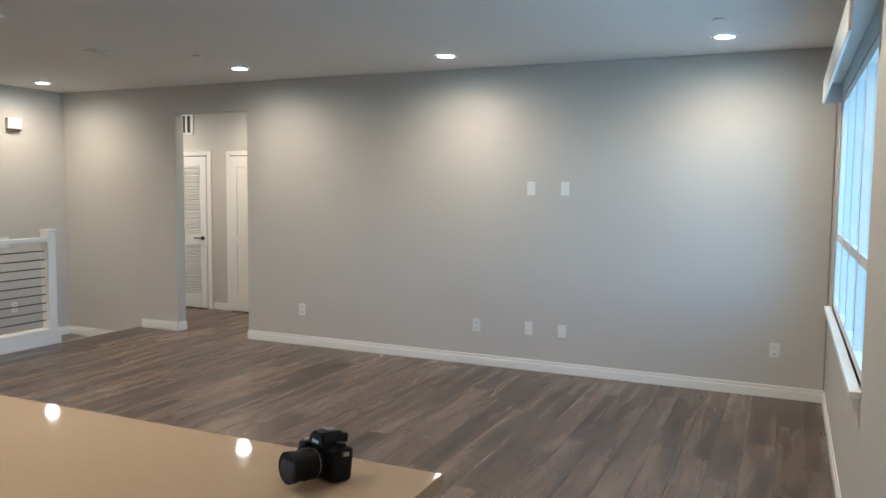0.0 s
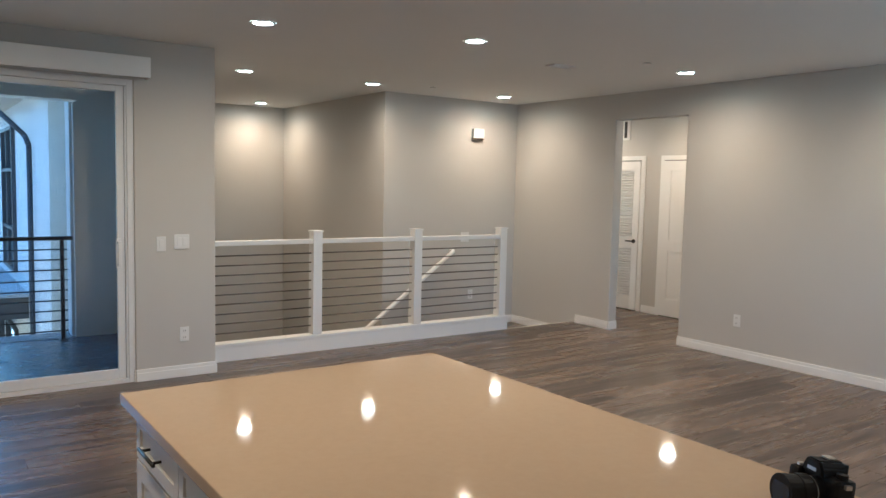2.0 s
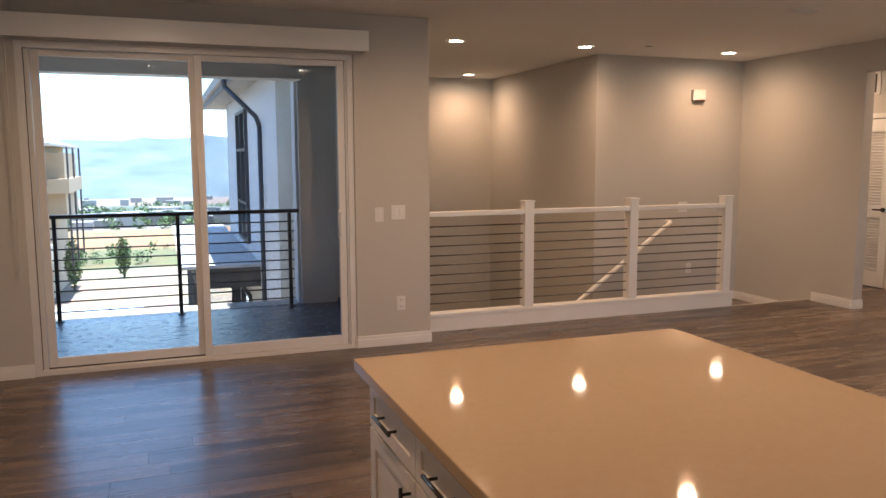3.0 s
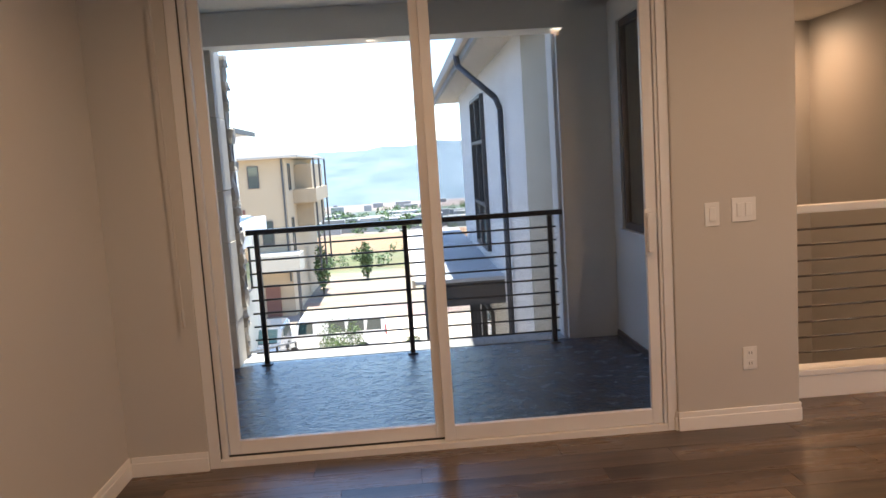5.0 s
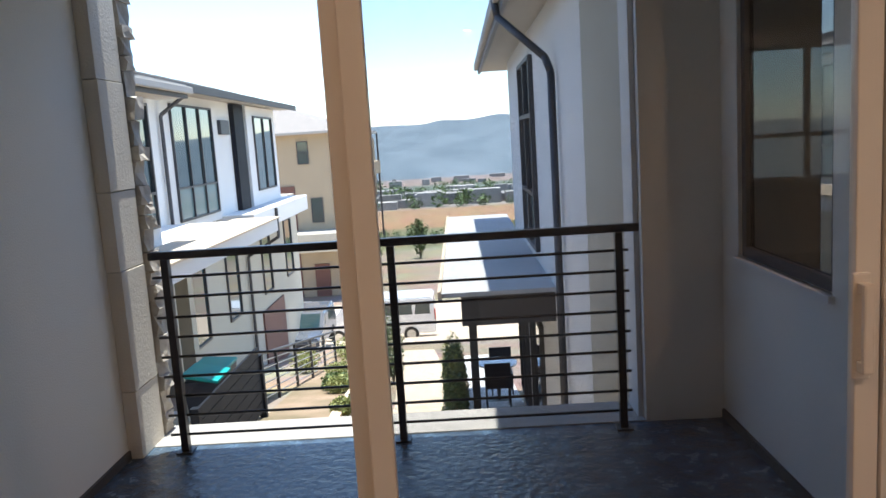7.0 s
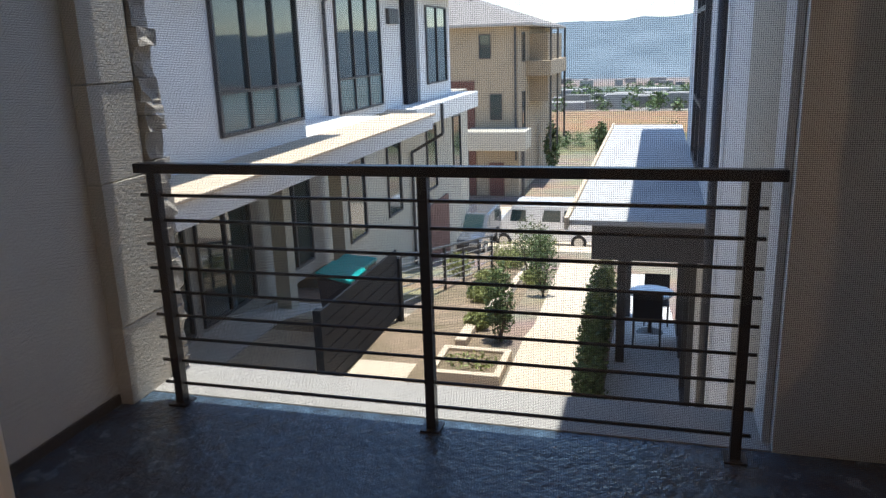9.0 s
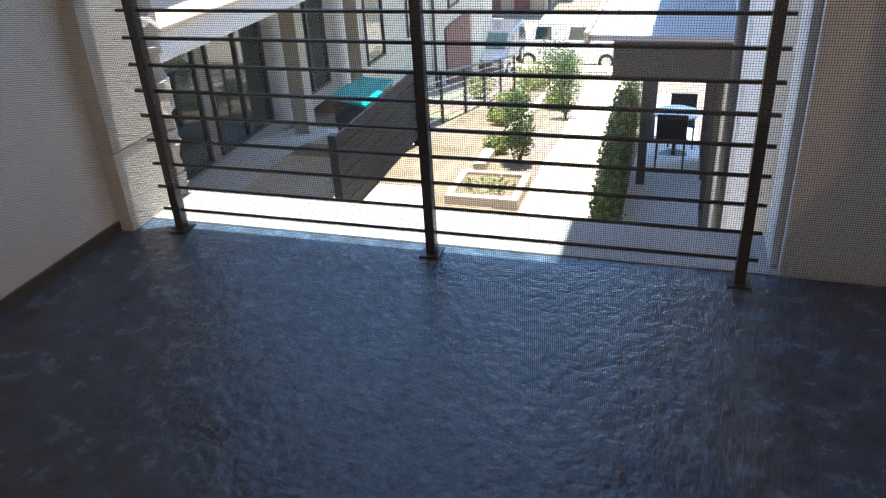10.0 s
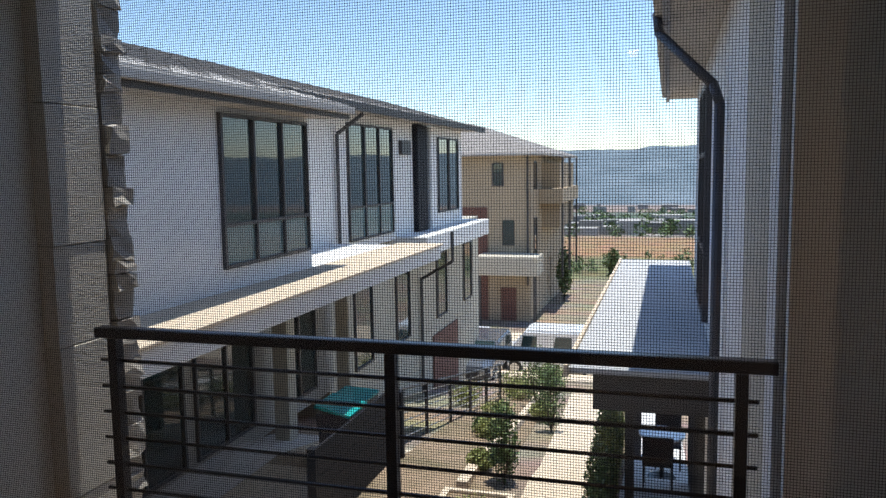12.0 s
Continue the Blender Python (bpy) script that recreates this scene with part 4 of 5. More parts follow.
def strip(name, pts, half, material, label, category, lift):
    """A paved band that follows the slope; pts are plan points of its middle line."""
    verts, faces = [], []
    line = []
    for (xa, ya), (xb, yb) in zip(pts, pts[1:]):
        n = max(1, int(math.hypot(xb - xa, yb - ya) / 1.0))
        line += [(xa + (xb - xa) * i / n, ya + (yb - ya) * i / n) for i in range(n)]
    line.append(pts[-1])
    for x, y in line:
        z = land(x, y)
        for sx, dz in ((-half, -0.1), (-half, lift), (half, lift), (half, -0.1)):
            verts.append((x + sx, y, z + dz))
    for i in range(len(line) - 1):
        for k in range(3):
            faces.append((i * 4 + k, i * 4 + k + 1, i * 4 + 5 + k, i * 4 + 4 + k))
    me = bpy.data.meshes.new(name)
    me.from_pydata(verts, [], faces)
    me.materials.append(material)
    return tagged(new(name, me), label, category, kind="structure")


strip("pavement_walkway", [(-7.03, 2.6), (-7.03, 12.0), (-8.1, 25.5)], 0.62, CONCRETE, "sunlit pale concrete walkway", "pavement", 0.03)
strip("pavement_side_path", [(-5.78, 2.6), (-5.78, 14.0), (-5.9, 22.0)], 0.5, PATIO, "grey concrete path in shade", "pavement", 0.025)
strip("pavement_slabs", [(-9.55, 5.0), (-9.5, 9.6)], 0.45, CONCRETE, "pale sunlit concrete paving beside the planters", "pavement", 0.02)
# These two bands paint the patio's lit and shaded parts.
strip("gravel_bed", [(-11.0, 3.0), (-11.0, 12.5)], 0.95, PATIO_TAN, "pale tan strip of the patio, coloured as sunlit", "gravel", 0.015)
strip("pavement_patio", [(-12.5, 3.0), (-12.5, 13.0)], 0.53, PATIO, "concrete patio beside the houses, greyed for its shade", "pavement", 0.02)
strip("planting_bed", [(-8.85, 5.0), (-9.1, 12.0), (-10.4, 27.5)], 0.95, SOIL, "dry planting bed with brown soil", "soil", 0.012)
strip("planting_bed_side", [(-6.38, 3.0), (-6.42, 14.0), (-6.9, 24.0)], 0.09, SOIL, "narrow brown planting bed", "soil", 0.012)
grid_sheet("road", [-30, -20, -12, -4, 4, 12], [30, 33, 36, 39, 42, 45], land, CONCRETE, "pale sunlit concrete lane", "road", 0.03)


def build_curb():
    c = bm_new()
    n = 16
    pts = []
    for i in range(n + 1):
        y = 10.3 + (26.5 - 10.3) * i / n
        x = -8.55 - 1.3 * (i / n) ** 1.4
        pts.append((x, y, land(x, y)))
    for (xa, ya, za), (xb, yb, zb) in zip(pts, pts[1:]):
        vs = [c.verts.new(p) for p in ((xa - 0.09, ya, za - 0.1), (xa + 0.09, ya, za - 0.1), (xa + 0.09, ya, za + 0.16), (xa - 0.09, ya, za + 0.16),
                                       (xb - 0.09, yb, zb - 0.1), (xb + 0.09, yb, zb - 0.1), (xb + 0.09, yb, zb + 0.16), (xb - 0.09, yb, zb + 0.16))]
        for f in ((0, 1, 5, 4), (1, 2, 6, 5), (2, 3, 7, 6), (3, 0, 4, 7), (0, 3, 2, 1), (4, 5, 6, 7)):
            c.faces.new([vs[i] for i in f])
    tagged(new("garden_curb", mesh_of("garden_curb", c, CONCRETE)), "pale concrete garden curb running down the slope", "curb")


build_curb()


def build_shrub(x, y, w, h, light, seed, label):
    z = land(x, y)
    s = thing("shrub", (x, y, z), label, "shrub", "garden shrubs")
    rng = random.Random(seed)
    b = bm_new()
    for k in range(5):
        a = rng.uniform(0, 6.28)
        tube(b, (x, y, z - 0.02), (x + math.cos(a) * w * 0.3, y + math.sin(a) * w * 0.3, z + h * 0.55), 0.015, 5, 0.006)
    part("stem", b, BARK, s)
    b = bm_new()
    leaf_mass(b, rng, x, y, z + h * 0.52, w / 2, w / 2, h * 0.5, 1500, 0.032)
    part("foliage", b, LEAF_LIGHT if light else LEAF, s)


SHRUBS = [(-8.0, 10.75, 0.5, 1.35, False), (-8.05, 16.0, 0.65, 1.7, False), (-9.3, 15.2, 0.7, 0.4, False), (-9.1, 20.5, 0.9, 1.7, False),
          (-9.5, 17.0, 0.8, 0.5, True), (-9.9, 22.0, 1.2, 0.6, True), (-10.4, 24.5, 1.4, 0.7, True), (-9.1, 14.6, 0.7, 0.4, True),
          (-8.5, 17.6, 0.7, 0.5, True), (-6.4, 8.0, 0.42, 1.0, False), (-6.42, 8.6, 0.42, 1.1, False), (-6.45, 9.2, 0.42, 1.2, False),
          (-6.45, 9.8, 0.42, 1.1, False), (-6.45, 10.4, 0.42, 1.15, True), (-6.5, 11.2, 0.45, 1.2, False), (-6.5, 11.9, 0.45, 1.2, True),
          (-6.5, 12.6, 0.45, 1.1, True), (-6.55, 14.0, 0.5, 1.2, True), (-9.3, 24.0, 1.0, 1.0, False), (-8.5, 11.3, 0.45, 0.35, True),
          (-10.9, 19.5, 0.9, 0.7, True), (-9.5, 26.5, 1.2, 1.0, True), (-6.4, 7.2, 0.36, 0.6, True), (-8.35, 12.2, 0.4, 0.3, False)]
for i, (sx, sy, sw, sh, li) in enumerate(SHRUBS):
    build_shrub(sx, sy, sw, sh, li, 40 + i, "yellow-green garden shrub in the planting bed" if li else "dark green garden shrub in the planting bed")


def build_cypress(x, y, h, seed):
    z = land(x, y)
    t = thing("cypress_tree", (x, y, z), "slim dark green cypress tree on the slope", "tree", "cypress trees")
    b = bm_new()
    tube(b, (x, y, z - 0.1), (x, y, z + h * 0.8), 0.09, 8, 0.02)
    for k in range(8):
        a, q = k * 2.4, z + h * (0.15 + 0.08 * k)
        tube(b, (x, y, q), (x + 0.35 * math.cos(a), y + 0.35 * math.sin(a), q + 0.5), 0.03, 5, 0.008)
    part("trunk", b, BARK, t)
    rng = random.Random(seed)
    b = bm_new()
    leaf_mass(b, rng, x, y, z + h * 0.54, 0.62, 0.62, h * 0.48, 900, 0.14)
    part("crown", b, LEAF, t)


build_cypress(-13.2, 58.0, 4.2, 5)
build_cypress(-10.0, 66.0, 3.6, 6)


def build_planter(x0, x1, y0, y1):
    z = land(x0, y0)
    p = thing("planter_box", ((x0 + x1) / 2, (y0 + y1) / 2, z), "low pale concrete planter with sparse dry plants", "planter", "concrete planters")
    b = bm_new()
    t = 0.1
    box(b, x0, x1, y0, y0 + t, z, z + 0.15, 0.008)
    box(b, x0, x1, y1 - t, y1, z, z + 0.15, 0.008)
    box(b, x0, x0 + t, y0 + t, y1 - t, z, z + 0.15, 0.008)
    box(b, x1 - t, x1, y0 + t, y1 - t, z, z + 0.15, 0.008)
    part("wall", b, CONCRETE, p)
    part("soil", one(x0 + t, x1 - t, y0 + t, y1 - t, z, z + 0.1), SOIL, p)
    rng = random.Random(int(x0 * 100) % 97)
    b = bm_new()
    leaf_mass(b, rng, (x0 + x1) / 2, (y0 + y1) / 2, z + 0.13, (x1 - x0) * 0.4, (y1 - y0) * 0.36, 0.07, 220, 0.035)
    part("plants", b, LEAF_LIGHT, p)


build_planter(-8.75, -7.7, 9.1, 10.1)
build_planter(-8.7, -7.7, 7.3, 8.3)

# ---- houses ----


def window_unit(parent, face, at, u0, u1, z0, z1, cols, rows, frame_mat, depth=0.06):
    """A framed window on a wall; face 'x+' looks to +x, 'x-' to -x, 'y-' to -y, at that plane. rows: heights of transoms."""
    def slab(a, b, lo, hi, d0, d1):
        if face == "x+":
            return (at + d0, at + d1, a, b, lo, hi)
        if face == "x-":
            return (at - d1, at - d0, a, b, lo, hi)
        return (a, b, at - d1, at - d0, lo, hi)
    f = bm_new()
    s = 0.05
    box(f, *slab(u0, u1, z0, z0 + s, 0.0, depth))
    box(f, *slab(u0, u1, z1 - s, z1, 0.0, depth))
    for k in range(cols + 1):
        c = u0 + s / 2 + (u1 - u0 - s) * k / cols
        box(f, *slab(c - s / 2, c + s / 2, z0 + s, z1 - s, 0.0, depth))
    for zr in rows:
        for k in range(cols):
            a = u0 + s + (u1 - u0 - s) * k / cols
            box(f, *slab(a, a + (u1 - u0 - s) / cols - s, zr - s / 2, zr + s / 2, 0.0, depth))
    w = part("window", f, frame_mat, parent)
    for k in range(cols):
        a = u0 + s + (u1 - u0 - s) * k / cols
        e = a + (u1 - u0 - s) / cols - s
        cuts = [z0 + s / 2, *rows, z1 - s / 2]
        for q, (lo, hi) in enumerate(zip(cuts, cuts[1:])):
            pale = q == 0 and rows and cols > 1
            part("pane", box(bm_new(), *slab(a, e, lo + s / 2, hi - s / 2, 0.004, 0.016)), PALE_GLASS if pale else DARK_GLASS, w)
    return w


def tile_roof(parent, x0, x1, y0, y1, z0, z1, side):
    """A sloping roof of overlapping tile courses, low at the eave on its given side ('+x' or '-y'), and a slab under them."""
    b = bm_new()
    n = 14
    for k in range(n):
        t0, t1 = k / n, (k + 1.25) / n
        za, zb = z0 + (z1 - z0) * t0 + 0.05, z0 + (z1 - z0) * t1
        if side == "+x":
            xa, xb = x1 + (x0 - x1) * t0, x1 + (x0 - x1) * t1
            m = int((y1 - y0) / 0.42)
            for j in range(m):
                ya, yb = y0 + (y1 - y0) * j / m, y0 + (y1 - y0) * (j + 0.97) / m
                dz = 0.006 * ((j * 7 + k * 3) % 5 - 2) / 2
                b.faces.new([b.verts.new(p) for p in ((xa, ya, za + dz), (xa, yb, za + dz), (xb, yb, zb), (xb, ya, zb))])
                b.faces.new([b.verts.new(p) for p in ((xa, ya, za + dz - 0.05), (xa, yb, za + dz - 0.05), (xa, yb, za + dz), (xa, ya, za + dz))])
        else:
            ya, yb = y0 + (y1 - y0) * t0, y0 + (y1 - y0) * t1
            m = int((x1 - x0) / 0.42)
            for j in range(m):
                xa, xb = x0 + (x1 - x0) * j / m, x0 + (x1 - x0) * (j + 0.97) / m
                b.faces.new([b.verts.new(p) for p in ((xa, ya, za), (xb, ya, za), (xb, yb, zb), (xa, yb, zb))])
    part("roof_tiles", b, ROOF, parent)
    if side == "+x":
        prism_pts = [(x1 + 0.02, z0 - 0.04), (x1 + 0.02, z0 + 0.04), (x0, z1), (x0, z1 - 0.15)]
        part("roof", prism(bm_new(), prism_pts, 1, y0, y1), SOFFIT, parent)
    else:
        part("roof", prism(bm_new(), [(y0 - 0.02, z0 - 0.04), (y0 - 0.02, z0 + 0.04), (y1, z1), (y1, z1 - 0.15)], 0, x0, x1), SOFFIT, parent)


def build_row_house():
    h = thing("row_house", (-13, 9, -3.2), "white stucco row house with tall dark windows and tiled eaves", "house", "row houses")
    part("wall", one(-18, -11.04, 2.0, 11.25, -0.3, 2.62), STUCCO_WHITE, h)
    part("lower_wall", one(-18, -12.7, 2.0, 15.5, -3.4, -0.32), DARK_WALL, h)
    window_unit(h, "x+", -11.04, 8.62, 11.13, 0.3, 2.36, 3, (0.88,), GUTTER)
    window_unit(h, "x+", -11.04, 3.4, 5.6, 0.3, 2.36, 3, (0.88,), GUTTER)
    # ledge over the ground floor
    part("ledge", one(-12.699, -10.05, 2.5, 15.4, -0.32, -0.04, 0.015), STUCCO_WHITE, h)
    part("ledge_cap", one(-11.038, -10.0, 2.45, 15.45, -0.039, 0.0, 0.008), CONCRETE, h)
    for y in (7.4, 12.4, 15.2):
        part("column", one(-12.4, -12.1, y - 0.15, y + 0.15, -4.1, -0.322), STUCCO_BEIGE, h)
    for y0, y1 in ((5.0, 7.2), (7.9, 9.9), (10.2, 12.0), (13.0, 14.6)):
        window_unit(h, "x+", -12.7, y0, y1, -3.1, -0.7, 2, (), GUTTER)
    tile_roof(h, -15, -10.52, 1.5, 11.7, 2.62, 3.9, "+x")
    part("fascia", one(-10.54, -10.49, 1.5, 11.7, 2.43, 2.56), FASCIA, h)
    part("gutter", one(-10.489, -10.4, 1.5, 11.75, 2.5, 2.62, 0.02), SOFFIT, h)
    part("soffit", one(-11.04, -10.541, 1.5, 11.7, 2.44, 2.48), SOFFIT, h)
    # second, stepped-back part
    part("rear_wall", one(-18, -12.6, 11.25, 22.0, -0.32, 2.95), STUCCO_WHITE, h)
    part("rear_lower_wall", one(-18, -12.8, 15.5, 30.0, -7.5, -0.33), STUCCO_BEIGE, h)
    window_unit(h, "x+", -12.6, 16.4, 19.4, -0.1, 2.7, 3, (0.7,), GUTTER)
    part("vent_box", one(-12.6, -12.5, 20.0, 20.8, 2.0, 2.4), GUTTER, h)
    # Solid slab for the recess, whose shade is put into the near-black colour.
    part("dark_bay", one(-14.5, -12.45, 21.2, 22.2, -0.25, 2.9), NAVY_BOARD, h)
    part("bay", one(-18, -12.45, 22.5, 26.2, -0.25, 2.9), STUCCO_WHITE, h)
    window_unit(h, "x+", -12.45, 23.2, 25.6, 0.2, 2.6, 2, (), GUTTER)
    part("balcony_slab", one(-14.5, -11.7, 19.6, 27.2, -0.8, -0.26, 0.02), STUCCO_WHITE, h)
    tile_roof(h, -16, -11.9, 11.4, 27.4, 3.0, 4.2, "+x")
    part("rear_fascia", one(-11.92, -11.86, 11.92, 27.4, 2.88, 3.06), FASCIA, h)
    part("rear_soffit", one(-12.6, -11.92, 11.92, 27.4, 2.93, 2.97), SOFFIT, h)
    b = bm_new()
    tube(b, (-11.95, 15.9, 2.85), (-12.52, 15.7, 2.4), 0.045)
    tube(b, (-12.52, 15.7, 2.4), (-12.52, 15.7, -0.3), 0.045)
    part("downspout", b, GUTTER, h)
    b = bm_new()
    tube(b, (-11.65, 22.0, -0.3), (-11.65, 22.0, -1.2), 0.05)
    tube(b, (-11.65, 22.0, -1.2), (-12.72, 22.2, -1.8), 0.05)
    tube(b, (-12.72, 22.2, -1.8), (-12.72, 22.2, -5.5), 0.05)
    part("lower_downspout", b, GUTTER, h)
    for y in (17.0, 20.0, 24.0, 27.5):
        window_unit(h, "x+", -12.8, y, y + 1.2, -3.4, -1.2, 1, (), GUTTER)
    part("garage_door", one(-12.8, -12.74, 23.5, 26.5, -6.2, -3.9), RED_BROWN, h)
    return h


def build_right_house():
    h = thing("side_wing", (-4, 8, -3.2), "white stucco house wing with a tiled eave and dark downspout", "house", "row houses")
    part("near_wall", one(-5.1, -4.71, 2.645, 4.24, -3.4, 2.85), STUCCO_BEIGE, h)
    part("wall", one(-5.1, -4.71, 4.241, 11.9, -3.4, 2.85), STUCCO_WHITE, h)
    window_unit(h, "x-", -5.1, 7.7, 9.3, 0.05, 2.4, 2, (0.75, 1.7), GUTTER)
    window_unit(h, "x-", -5.1, 10.0, 11.5, -2.9, -0.9, 2, (), GUTTER)
    part("soffit", one(-5.5, -5.1, 2.66, 13.6, 2.72, 2.76), SOFFIT, h)
    part("fascia", one(-5.55, -5.501, 2.66, 13.65, 2.68, 2.86, 0.004), STUCCO_GREY, h)
    part("gutter", one(-5.62, -5.551, 2.66, 13.65, 2.75, 2.88, 0.02), SOFFIT, h)
    prism_pts = [(-5.6, 2.89), (-5.6, 2.93), (-2.0, 4.0), (-2.0, 2.89)]
    part("roof", prism(bm_new(), prism_pts, 1, 2.66, 13.7), ROOF, h)
    part("soffit_end", one(-5.1, -2.0, 11.9, 13.6, 2.72, 2.76), SOFFIT, h)
    b = bm_new()
    pts = [(-5.6, 6.2, 2.78), (-5.58, 6.15, 2.62), (-5.2, 5.62, 2.16), (-5.16, 5.55, 2.02), (-5.16, 5.55, -3.1)]
    for p, q in zip(pts, pts[1:]):
        tube(b, p, q, 0.036, 10)
    for p in pts[1:4]:
        bmesh.ops.create_icosphere(b, subdivisions=1, radius=0.037, matrix=Matrix.Translation(p))
    part("downspout", b, GUTTER, h, "dark metal downspout", smooth=True)
    # porch roof
    pr = part("porch_roof", one(-6.3, -5.1, 6.35, 14.3, -0.17, -0.12, 0.004), SHADE_GREY, h, "flat grey porch roof")
    part("porch_edge", one(-6.34, -6.301, 6.3, 14.34, -0.2, -0.09, 0.004), CONCRETE, pr)
    part("porch_beam", one(-6.1, -5.1, 6.42, 14.2, -0.5, -0.171), FASCIA, h, "dark porch beam")
    for y in (10.4, 13.8):
        part("porch_post", one(-6.02, -5.9, y - 0.06, y + 0.06, -4.0, -0.501), FASCIA, h)
    window_unit(h, "x-", -5.1, 12.2 - 4.4, 12.2 - 3.0, -3.0, -0.9, 1, (), FASCIA)
    return h


def build_far_house():
    h = thing("tan_house", (-19, 56, -8.6), "three-storey tan stucco house with a hipped tile roof", "house")
    part("wall", one(-26, -14.26, 49, 66, -9.0, 2.6), STUCCO_YELLOW, h)
    part("lower_panel", one(-21, -17.1, 48.92, 48.998, -8.6, -0.9), RED_BROWN, h)
    part("side_bay", one(-14.259, -13.0, 54, 62, -2.6, 2.0), STUCCO_YELLOW, h)
    part("balcony", one(-14.259, -12.6, 52.5, 62, -0.8, 0.2), STUCCO_YELLOW, h)
    for y in (53, 57, 61.5):
        part("post", one(-12.75, -12.62, y - 0.07, y + 0.07, -6, 2.4), FASCIA, h)
    window_unit(h, "y-", 49, -16.75, -16.0, 0.5, 2.0, 1, (1.25,), GUTTER)
    window_unit(h, "y-", 49, -16.1, -15.3, -3.4, -1.75, 1, (), GUTTER)
    window_unit(h, "x+", -14.26, 50.5, 51.6, -4.5, -1.7, 1, (), GUTTER)
    window_unit(h, "x+", -14.26, 50.5, 51.6, 0.2, 2.1, 1, (), GUTTER)
    b = bm_new()
    x0, x1, y0, y1, z0, z1 = -26.7, -13.2, 48.2, 66.8, 2.6, 5.0
    c = [b.verts.new(p) for p in ((x0, y0, z0), (x1, y0, z0), (x1, y1, z0), (x0, y1, z0))]
    r = [b.verts.new(p) for p in (((x0 + x1) / 2, y0 + 6.5, z1), ((x0 + x1) / 2, y1 - 6.5, z1))]
    for f in ((c[0], c[1], r[0]), (c[1], c[2], r[1], r[0]), (c[2], c[3], r[1]), (c[3], c[0], r[0], r[1]), (c[3], c[2], c[1], c[0])):
        b.faces.new(f)
    part("roof", b, ROOF, h)
    part("eave", one(x0, x1, y0, y1, 2.45, 2.595), SOFFIT, h)
    part("porch_roof", one(-17.4, -13.4, 46.6, 48.99, -5.1, -3.9, 0.05), STUCCO_BEIGE, h)
    for x in (-17.2, -13.6):
        part("porch_post", one(x - 0.1, x + 0.1, 46.8, 47.0, -8.6, -5.11), FASCIA, h)
    part("door", one(-16.2, -15.2, 48.9, 48.997, -8.5, -6.2), RED_BROWN, h)
    b = bm_new()
    tube(b, (-14.4, 48.9, 2.4), (-14.4, 48.9, -6), 0.07)
    part("downspout", b, GUTTER, h)
    w2 = thing("tan_house", (-40, 90, -10), "pale stucco house further down the slope", "house")
    part("wall", one(-34, -26.5, 60, 72, -10, 1.5), STUCCO_YELLOW, w2)
    part("roof", prism(bm_new(), [(-34.6, 1.51), (-26, 1.51), (-30, 3.6)], 1, 59.4, 72.6), ROOF, w2)


row = build_row_house()
row.location += Vector((-0.26, -0.09, 0.06))
wing = build_right_house()
wing.location += Vector((-0.165, -0.12, 0.04))
build_far_house()

# ---- yard things and cars ----


def build_bin(x, y, body, lid, tilt):
    z = land(x, y) + 0.021
    t = thing("wheelie_bin", (x, y, z), "dark wheeled bin with a bright teal lid" if lid is TEAL else "plain blue plastic wheeled bin", "bin", "wheeled bins")
    b = bm_new()
    lo = [(-0.22, -0.25), (0.22, -0.25), (0.22, 0.25), (-0.22, 0.25)]
    hi = [(-0.29, -0.33), (0.29, -0.33), (0.29, 0.33), (-0.29, 0.33)]
    vl = [b.verts.new((x + p[0], y + p[1], z + 0.04)) for p in lo]
    vh = [b.verts.new((x + p[0], y + p[1], z + 1.0)) for p in hi]
    b.faces.new(vl[::-1])
    b.faces.new(vh)
    for i in range(4):
        b.faces.new((vl[i], vl[(i + 1) % 4], vh[(i + 1) % 4], vh[i]))
    part("body", b, body, t)
    part("lid", box(bm_new(), x - 0.31, x + 0.31, y - 0.36, y + 0.36, z + 1.03, z + 1.09, 0.02, Matrix.Rotation(radians(tilt), 4, "Y")), lid, t)
    for s in (-1, 1):
        b = bm_new()
        tube(b, (x - 0.2, y + s * 0.22, z + 0.1), (x - 0.2, y + s * 0.28, z + 0.1), 0.1, 14)
        part("wheel", b, TYRE, t)


build_bin(-10.6, 10.6, BIN_BODY, TEAL, 12)
build_bin(-10.75, 11.5, BIN_BODY, TEAL, 4)
build_bin(-14.4, 37.5, BLUE, BLUE, 0)


def build_privacy_wall():
    w = thing("privacy_wall", (-10.0, 10.0, -3.2), "dark grey slatted privacy screen on the patio", "screen")
    part("post", one(-10.06, -9.94, 8.3, 8.42, -3.2, -1.9), NAVY_BOARD, w)
    part("post", one(-10.06, -9.94, 11.6, 11.72, -3.35, -2.1), NAVY_BOARD, w)
    for k in range(6):
        z = -3.12 + k * 0.2
        part("board", one(-10.02, -9.98, 8.42, 11.6, z, z + 0.185), NAVY_BOARD, w)


def build_yard_fence():
    f = thing("yard_fence", (-10.4, 17, -4.2), "grey metal stair fence with thin rails along the slope", "fence")
    ys = [12.6, 14.4, 16.2, 18.0, 19.8, 21.6]
    for y in ys:
        z = land(-10.4, y)
        part("post", one(-10.43, -10.37, y - 0.03, y + 0.03, z - 0.1, z + 1.1), GUTTER, f)
    for ya, yb in zip(ys, ys[1:]):
        for k in range(7):
            b = bm_new()
            tube(b, (-10.4, ya, land(0, ya) + 0.15 + k * 0.155), (-10.4, yb, land(0, yb) + 0.15 + k * 0.155), 0.014 if k < 6 else 0.03, 6)
            part("rail", b, SILVER if k < 6 else GUTTER, f)


